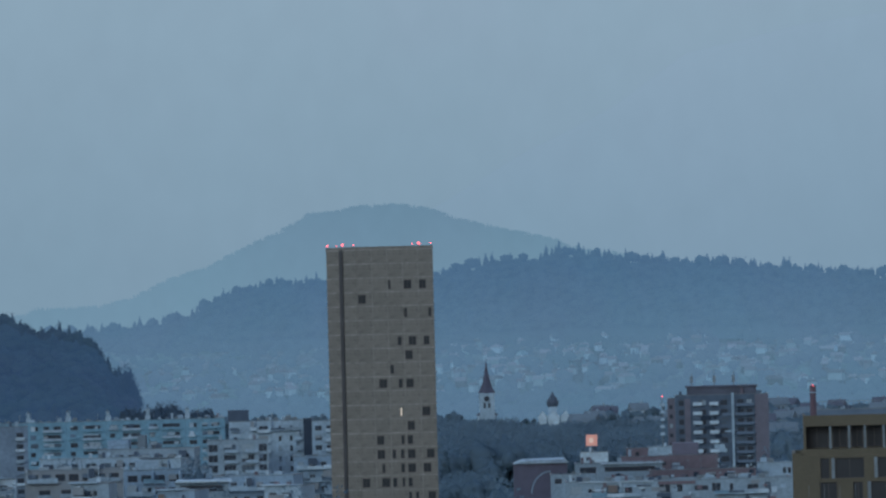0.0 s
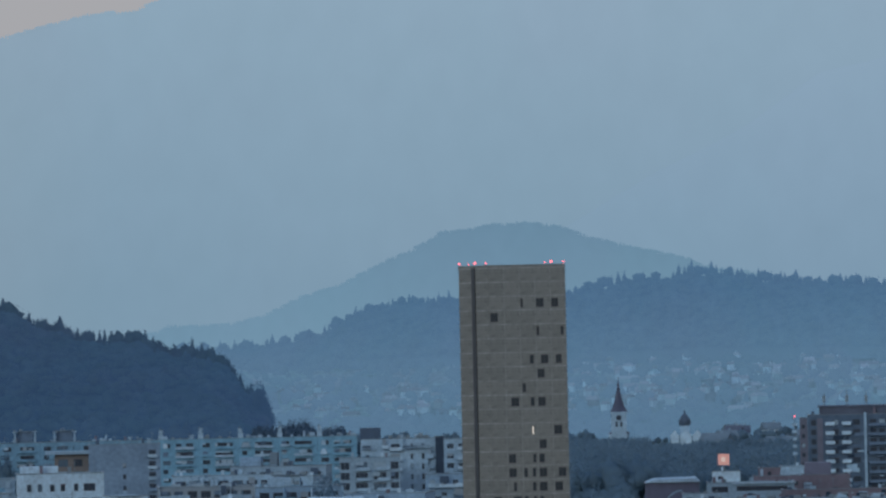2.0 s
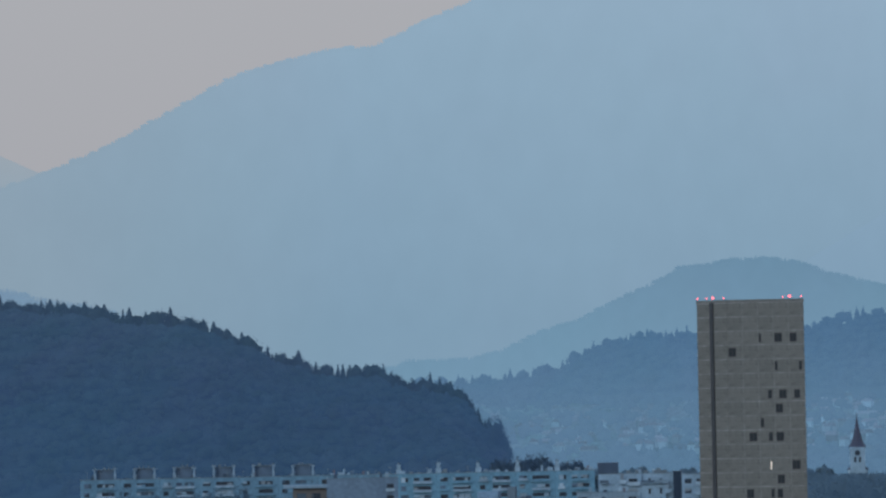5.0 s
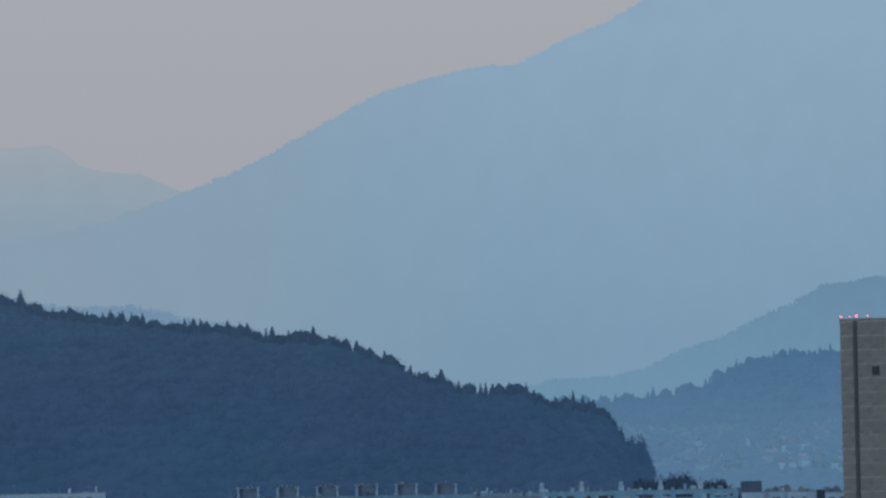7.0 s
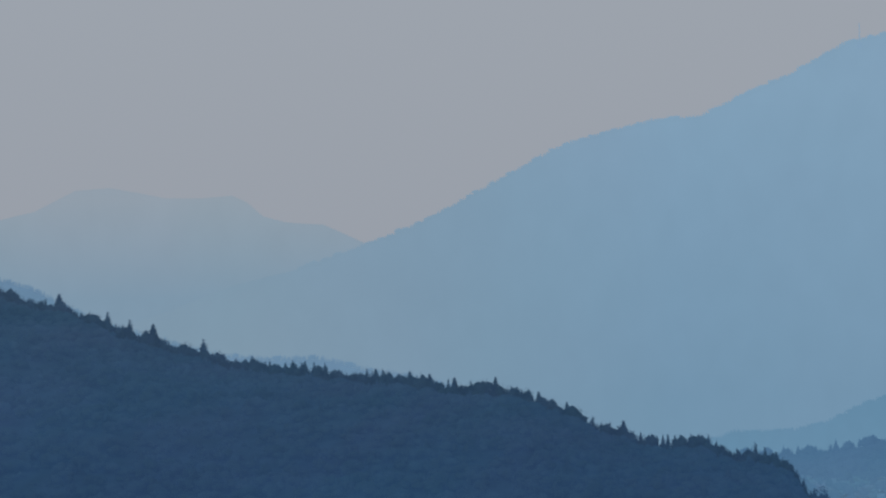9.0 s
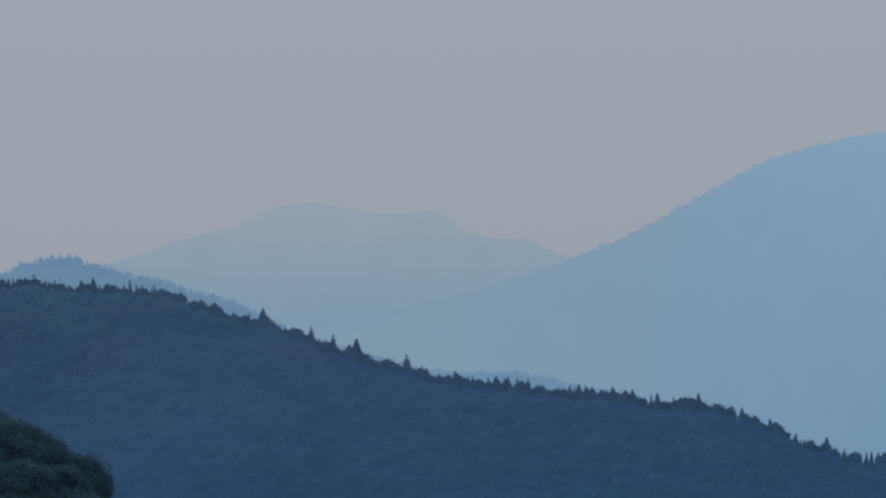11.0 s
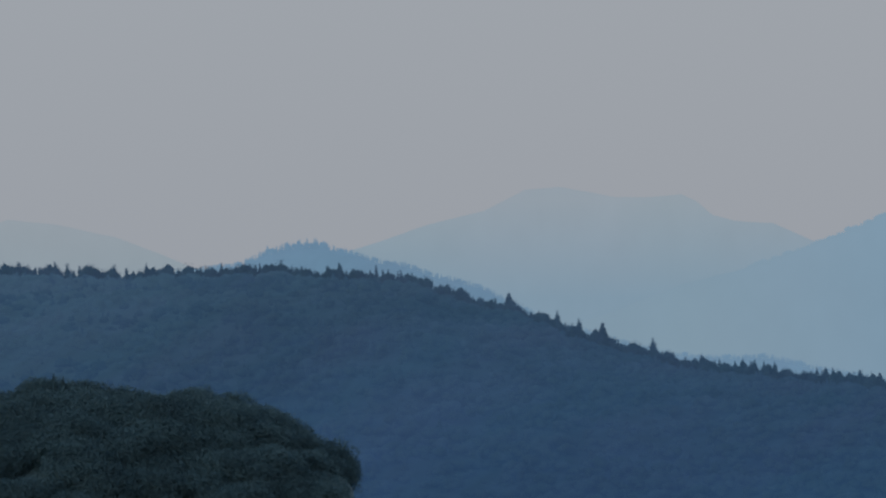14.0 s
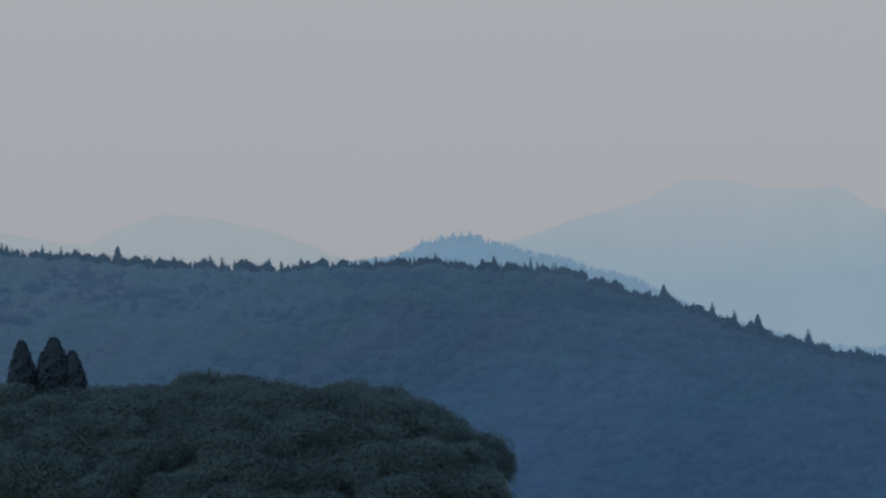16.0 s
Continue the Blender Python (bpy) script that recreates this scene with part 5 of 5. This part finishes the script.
ob, w, h = block("warehouse", "long low concrete building with dark windows", 23.4, 68.0, -29.0, 1150, 20, CONCRETE, [(1.2 + 4.0 * i, (2.6, 1.4, 3.2, 2.0, 0.9)[i % 5], (1.0, 1.3, 0.8)[i % 3], (1.7, 1.2, 2.0)[i % 3]) for i in range(12)], "building", frame_material=FRAME_WHITE)
for x in (4, 9, 16, 22, 30, 37, 44):
    part("vent", boxes((x, x + 1.6, 5, 6.8, h - 0.5, h + 0.9)), METAL_GREY, ob)
balcony_run(ob, 6, 20, h, 3.4, 3.0, 1, CONCRETE, 5)
balcony_run(ob, 30, 46, h, 3.2, 3.0, 1, PALE, 6)
facade_boards(ob, 0.5, w - 0.5, h - 7, h - 0.2, 60, 31, (BRICK, PALE, WHITE, DARK_CLAD, TAUPE, NAVY))
part("roof_rim", boxes((3, 20, -0.5, -0.15, h - 0.15, h + 0.05)), WHITE, ob, "pale roof rim")
part("parapet_band", boxes((21, 29.5, -0.2, -0.002, h - 0.9, h - 0.2)), BRICK, ob, "red-brown band")
ob, w, h = block("brick_hall", "low red-brown brick range", 40.0, 61.0, -27.0, 1240, 10, BRICK, [(1.5 + 3.4 * i, 1.2, 1.2, 1.1) for i in range(7)], "building", roof=ROOF_RED)
facade_boards(ob, 0.4, w - 0.4, h - 3, h - 0.3, 20, 33, (PALE, TAUPE, NAVY, BROWN_CLAD))
ob, w, h = block("house", "white house with paired dark windows", 61.2, 69.5, -26.0, 1250, 12, PALE, [(1.2, 1.6, 2.2, 1.6), (6.4, 0.8, 1.2, 1.5), (7.6, 0.8, 1.2, 1.5), (1.2, 1.6, 5.2, 1.5), (5.0, 2.6, 5.2, 1.5)], "house", frame_material=FRAME_WHITE)

# grey roof plant behind the ochre building
ob, w, h = block("plant_room", "grey roof storey with a railing", 73.4, 110, -15.9, 1200, 15, SLATE, [(1.5 + 3.2 * i, 2.2, 1.5, 1.5) for i in range(13)], "building")
rail(ob, 0, w, -0.05, h + 0.15, METAL_GREY, 1.9)
rail(ob, 0, w, 6.0, h - 0.5, METAL_GREY, 2.4)

# ---- the ochre building close by ----
OD = 620.0
och = thing("ochre_building", "ochre metal-clad building with deep dark loggias", "building", place(68.2, OD))
ux = (70.5 - 68.2) * OD / 1000
right = 26.0
zt, zp, zl, zs = (height(v, OD) for v in (-16.95, -19.1, -23.6, -24.9))
part("parapet", boxes((ux, right, 1.0, 1.3, zp, zt), (ux, ux + 0.3, 1.302, 16, zp, zt)), OCHRE, och, "ochre parapet band")
part("roof", boxes((ux + 0.31, right, 1.31, 16, zp + 0.3, zp + 0.6)), ROOF_GREY, och)
part("loggia_wall", boxes((ux, right, 3.4, 3.6, zl, zp - 0.002), (ux, ux + 0.3, 1.0, 3.398, zl, zp - 0.002)), OCHRE, och)
for b0, b1 in ((70.9, 75.5), (76.2, 79.2), (79.9, 82.3), (83.0, 86.0), (86.6, 90.0), (90.6, 96.0)):
    window(och, (b0 - 68.2) * 0.62, (b1 - 68.2) * 0.62, zl + 0.1, zp - 0.1, 3.25, glass=GLASS_DEEP, bars=1)
for b in (75.8, 79.5, 82.6, 86.3, 90.3, 95.0):
    x = (b - 68.2) * 0.62
    part("column", boxes((x - 0.13, x + 0.13, 1.05, 1.35, zl, zp - 0.002)), METAL_GREY, och, "slim grey column")
part("slab", boxes((ux - 0.3, right, 0.6, 3.398, zs, zl - 0.002)), OCHRE, och, "ochre floor slab")
zlow = height(-24.3, OD)
holes = []
for f in range(4):
    zt2 = height(-25.4, OD) - 2.95 * f
    for a, b in (((73.7, 75.5), (76.6, 82.3), (85.0, 90.0), (91.0, 95.0)) if f % 2 == 0 else ((73.5, 76.9), (80.0, 82.0), (83.6, 89.5), (91.0, 94.0))):
        holes.append(((a - 68.2) * 0.62, (b - 68.2) * 0.62, zt2 - 2.5, zt2))
part("wall", pierced(bmesh.new(), 0, right, 0, zs - 0.002, holes, 0.2, 0.6), OCHRE, och)
part("wall", boxes((0, ux - 0.302, 0.2, 0.6, zs, zlow), (0, 0.4, 0.602, 16, 0, zlow), (0.402, right, 15.6, 16, 0, zlow)), OCHRE, och)
part("terrace", boxes((0.402, right, 0.602, 15.598, zs - 0.5, zs - 0.2)), ROOF_GREY, och)
for x0, x1, z0, z1 in holes:
    window(och, x0 + 0.02, x1 - 0.02, z0 + 0.02, z1 - 0.02, 0.42, glass=GLASS_DEEP, bars=1)
    if x1 - x0 > 2.5:
        part("pier", boxes((x0 - 0.45, x0 - 0.05, 0.1, 0.198, z0, z1)), METAL_GREY, och, "grey pier beside the window")
for i in range(1, 9):
    part("seam", boxes((i * 1.9, i * 1.9 + 0.03, 0.17, 0.198, 0, zs - 3.6)), TAUPE, och)


# ---- houses of the village ----
def far_house(w, d, h, rise, m):
    ob = thing("village_house", "small pale village house with a pitched roof in haze", "house", m, "village houses")
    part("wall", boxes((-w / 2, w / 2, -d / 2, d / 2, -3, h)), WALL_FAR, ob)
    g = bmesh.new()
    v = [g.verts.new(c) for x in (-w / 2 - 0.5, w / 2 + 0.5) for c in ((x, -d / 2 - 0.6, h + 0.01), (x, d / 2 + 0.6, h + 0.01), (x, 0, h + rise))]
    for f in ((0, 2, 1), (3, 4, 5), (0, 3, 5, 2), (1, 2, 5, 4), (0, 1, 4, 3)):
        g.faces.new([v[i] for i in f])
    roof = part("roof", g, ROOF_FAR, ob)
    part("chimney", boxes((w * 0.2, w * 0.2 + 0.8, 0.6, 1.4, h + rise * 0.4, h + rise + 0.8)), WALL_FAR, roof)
    return ob


SIZES = (((7, 6, 4.0, 2.8), 40, 3900), ((5.5, 5, 4.2, 2.4), 20, 3700), ((10, 7, 4.4, 2.6), 60, 3600), ((4.5, 5, 4.5, 2.0), -30, 3500), ((14, 8, 4.2, 2.4), 75, 3800))
protos = [far_house(*s, Matrix.Translation(at(b, r, meadow_z(b, r)))) for s, b, r in SIZES]
count = 0
while count < 240:
    b, r = rnd.uniform(-60, 100), rnd.triangular(3380, 4200, 3650)
    open_field = noise.noise((b / 5, r / 110, 7.0)) + 0.5 * noise.noise((b / 2, r / 45, 2.0))
    if open_field > 0.12 or (b < -15 and r > 3750):
        continue
    x, y, z = at(b, r, meadow_z(b, r))
    copy_thing(rnd.choices(protos, (3, 4, 2, 4, 1))[0], Matrix.Translation((x, y, z)) @ Matrix.Rotation(rnd.uniform(-0.7, 0.7) + (1.57 if rnd.random() < 0.4 else 0), 4, "Z"))
    count += 1


def town_house(w, d, h, rise, wall, roofm, label, m):
    ob = thing("town_house", label, "house", m, "town houses")
    part("wall", pierced(bmesh.new(), -w / 2, w / 2, 0, h, [(-w / 2 + 1.2 + 2.6 * i, -w / 2 + 2.4 + 2.6 * i, h - 2.4, h - 1.0) for i in range(int((w - 2) / 2.6))], -d / 2, -d / 2 + 0.3), wall, ob)
    part("side_wall", boxes((-w / 2, -w / 2 + 0.3, -d / 2 + 0.302, d / 2, 0, h), (w / 2 - 0.3, w / 2, -d / 2 + 0.302, d / 2, 0, h), (-w / 2 + 0.302, w / 2 - 0.302, d / 2 - 0.3, d / 2, 0, h)), wall, ob)
    for i in range(int((w - 2) / 2.6)):
        window(ob, -w / 2 + 1.22 + 2.6 * i, -w / 2 + 2.38 + 2.6 * i, h - 2.38, h - 1.02, -d / 2 + 0.12, FRAME_WHITE)
    g = bmesh.new()
    v = [g.verts.new(c) for x in (-w / 2 - 0.4, w / 2 + 0.4) for c in ((x, -d / 2 - 0.6, h + 0.01), (x, d / 2 + 0.6, h + 0.01), (x, 0, h + rise))]
    for f in ((0, 2, 1), (3, 4, 5), (0, 3, 5, 2), (1, 2, 5, 4), (0, 1, 4, 3)):
        g.faces.new([v[i] for i in f])
    roof = part("roof", g, roofm, ob)
    part("chimney", boxes((w * 0.15, w * 0.15 + 0.9, 0.5, 1.4, h + rise * 0.5, h + rise + 0.9)), CONCRETE, roof)
    return ob


kinds = [town_house(10, 9, 7.5, 4.0, WHITE, ROOF_GREY, "white town house with a grey pitched roof", place(36, 2250)), town_house(9, 8, 7, 4, PALE, ROOF_RED, "pale town house with a dark red roof", place(30, 2200)),
         town_house(14, 10, 8, 4, CONCRETE, ROOF_GREY, "long grey town house with a pitched roof", place(66, 2100))]
for _ in range(34):
    b, r = rnd.uniform(27, 100), rnd.uniform(2310, 2950)
    copy_thing(rnd.choice(kinds), place(b, r) @ Matrix.Rotation(rnd.uniform(-0.6, 0.6), 4, "Z"))
for _ in range(14):
    b, r = rnd.uniform(-70, -47), rnd.uniform(2500, 2900)
    copy_thing(rnd.choice(kinds), place(b, r) @ Matrix.Rotation(rnd.uniform(-0.6, 0.6), 4, "Z"))

# ---- spruces that stand out on the skyline of the dark hill ----
spruces = []
for s in range(4):
    me = leafy(5 + s, 200 + 60 * s, 0.05 + 0.008 * s, True)
    me.materials.append(HILL_LESS_HAZE)
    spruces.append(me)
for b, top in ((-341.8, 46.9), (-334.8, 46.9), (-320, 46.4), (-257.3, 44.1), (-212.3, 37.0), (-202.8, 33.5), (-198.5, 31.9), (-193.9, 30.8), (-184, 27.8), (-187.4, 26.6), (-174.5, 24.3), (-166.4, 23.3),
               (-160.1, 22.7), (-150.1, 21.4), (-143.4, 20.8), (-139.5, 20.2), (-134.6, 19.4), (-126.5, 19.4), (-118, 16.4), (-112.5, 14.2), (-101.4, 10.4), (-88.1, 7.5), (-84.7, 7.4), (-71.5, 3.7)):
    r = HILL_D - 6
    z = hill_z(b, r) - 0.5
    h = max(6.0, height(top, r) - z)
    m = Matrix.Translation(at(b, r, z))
    tree("spruce", "dark spruce standing out on the hilltop, blue from painted haze", m, h, h * random.Random(int(b * 10)).uniform(1.15, 1.7), random.Random(int(b * 7)).choice(spruces), HILL_LESS_HAZE, "skyline spruces")

# ---- the near wooded knoll ----
crowns = []
for s in range(4):
    me = leafy(40 + s, 9000, 0.015)
    me.materials.append(LEAF_SPRAY)
    crowns.append(me)
protos = []
for s, me in enumerate(crowns):
    protos.append(tree("broadleaf_tree", "dark green broadleaf tree in the dense wood", place(-300 - 9 * s, 880, near_z(-300 - 9 * s, 880) - 4.9), 9.5, 12.0, me, group="knoll trees"))
b = -354.0
while b < -243.4:
    for row in range(16):
        r = NEAR_D + 14 - 7.4 * row + rnd.uniform(-3, 3)
        bb = b + rnd.uniform(-2.5, 2.5)
        if bb > (-248.0 if row < 5 else -246.6):
            continue
        z = near_z(bb, r)
        s = rnd.uniform(0.98, 1.22)
        copy = copy_thing(rnd.choice(protos), Matrix.Translation(at(bb, r, z - 4.9 + 0.13 * max(0, row - 7) + rnd.uniform(-0.7, 0.5) - 0.5 * ease((bb + 276) / 14))) @ Matrix.Rotation(rnd.random() * 6.28, 4, "Z"))
        copy.scale = (s, s, s * rnd.uniform(0.9, 1.1))
    b += 6.1
small = leafy(81, 700, 0.05, True)
small.materials.append(LEAF_SPRAY)
for b, up in ((-313.8, 1.3), (-310.6, 0.6), (-302.3, 1.9), (-300.4, 1.2), (-293.5, 0.9), (-291.4, 1.2), (-286.6, 1.0), (-283.6, 0.9), (-279.2, 0.5), (-274.7, 1.5), (-267.4, 1.1), (-262.0, 0.8), (-320.0, 0.8), (-245.4, 1.2), (-247.6, 0.9)):
    r = NEAR_D - 2
    z = near_z(b, r) + 0.4
    tree("young_conifer", "small dark conifer tip among the broadleaf crowns", Matrix.Translation(at(b, r, z)), 3.6 + up, 3.4, small, group="young conifers")
con = leafy(77, 1800, 0.03, True, 1.5)
con.materials.append(LEAF_DARK)
for b, top, w in ((-339.1, 27.9, 14.0), (-332.8, 28.4, 17.0), (-329.2, 25.8, 14.0), (-335.4, 23.0, 9.0), (-335.0, 25.6, 9.0)):
    r = NEAR_D - 2
    z = near_z(b, r) - 3.5
    tree("conifer", "dark pointed conifer above the wood", Matrix.Translation(at(b, r, z)), height(top, r) - z, w, con, group="knoll conifers")
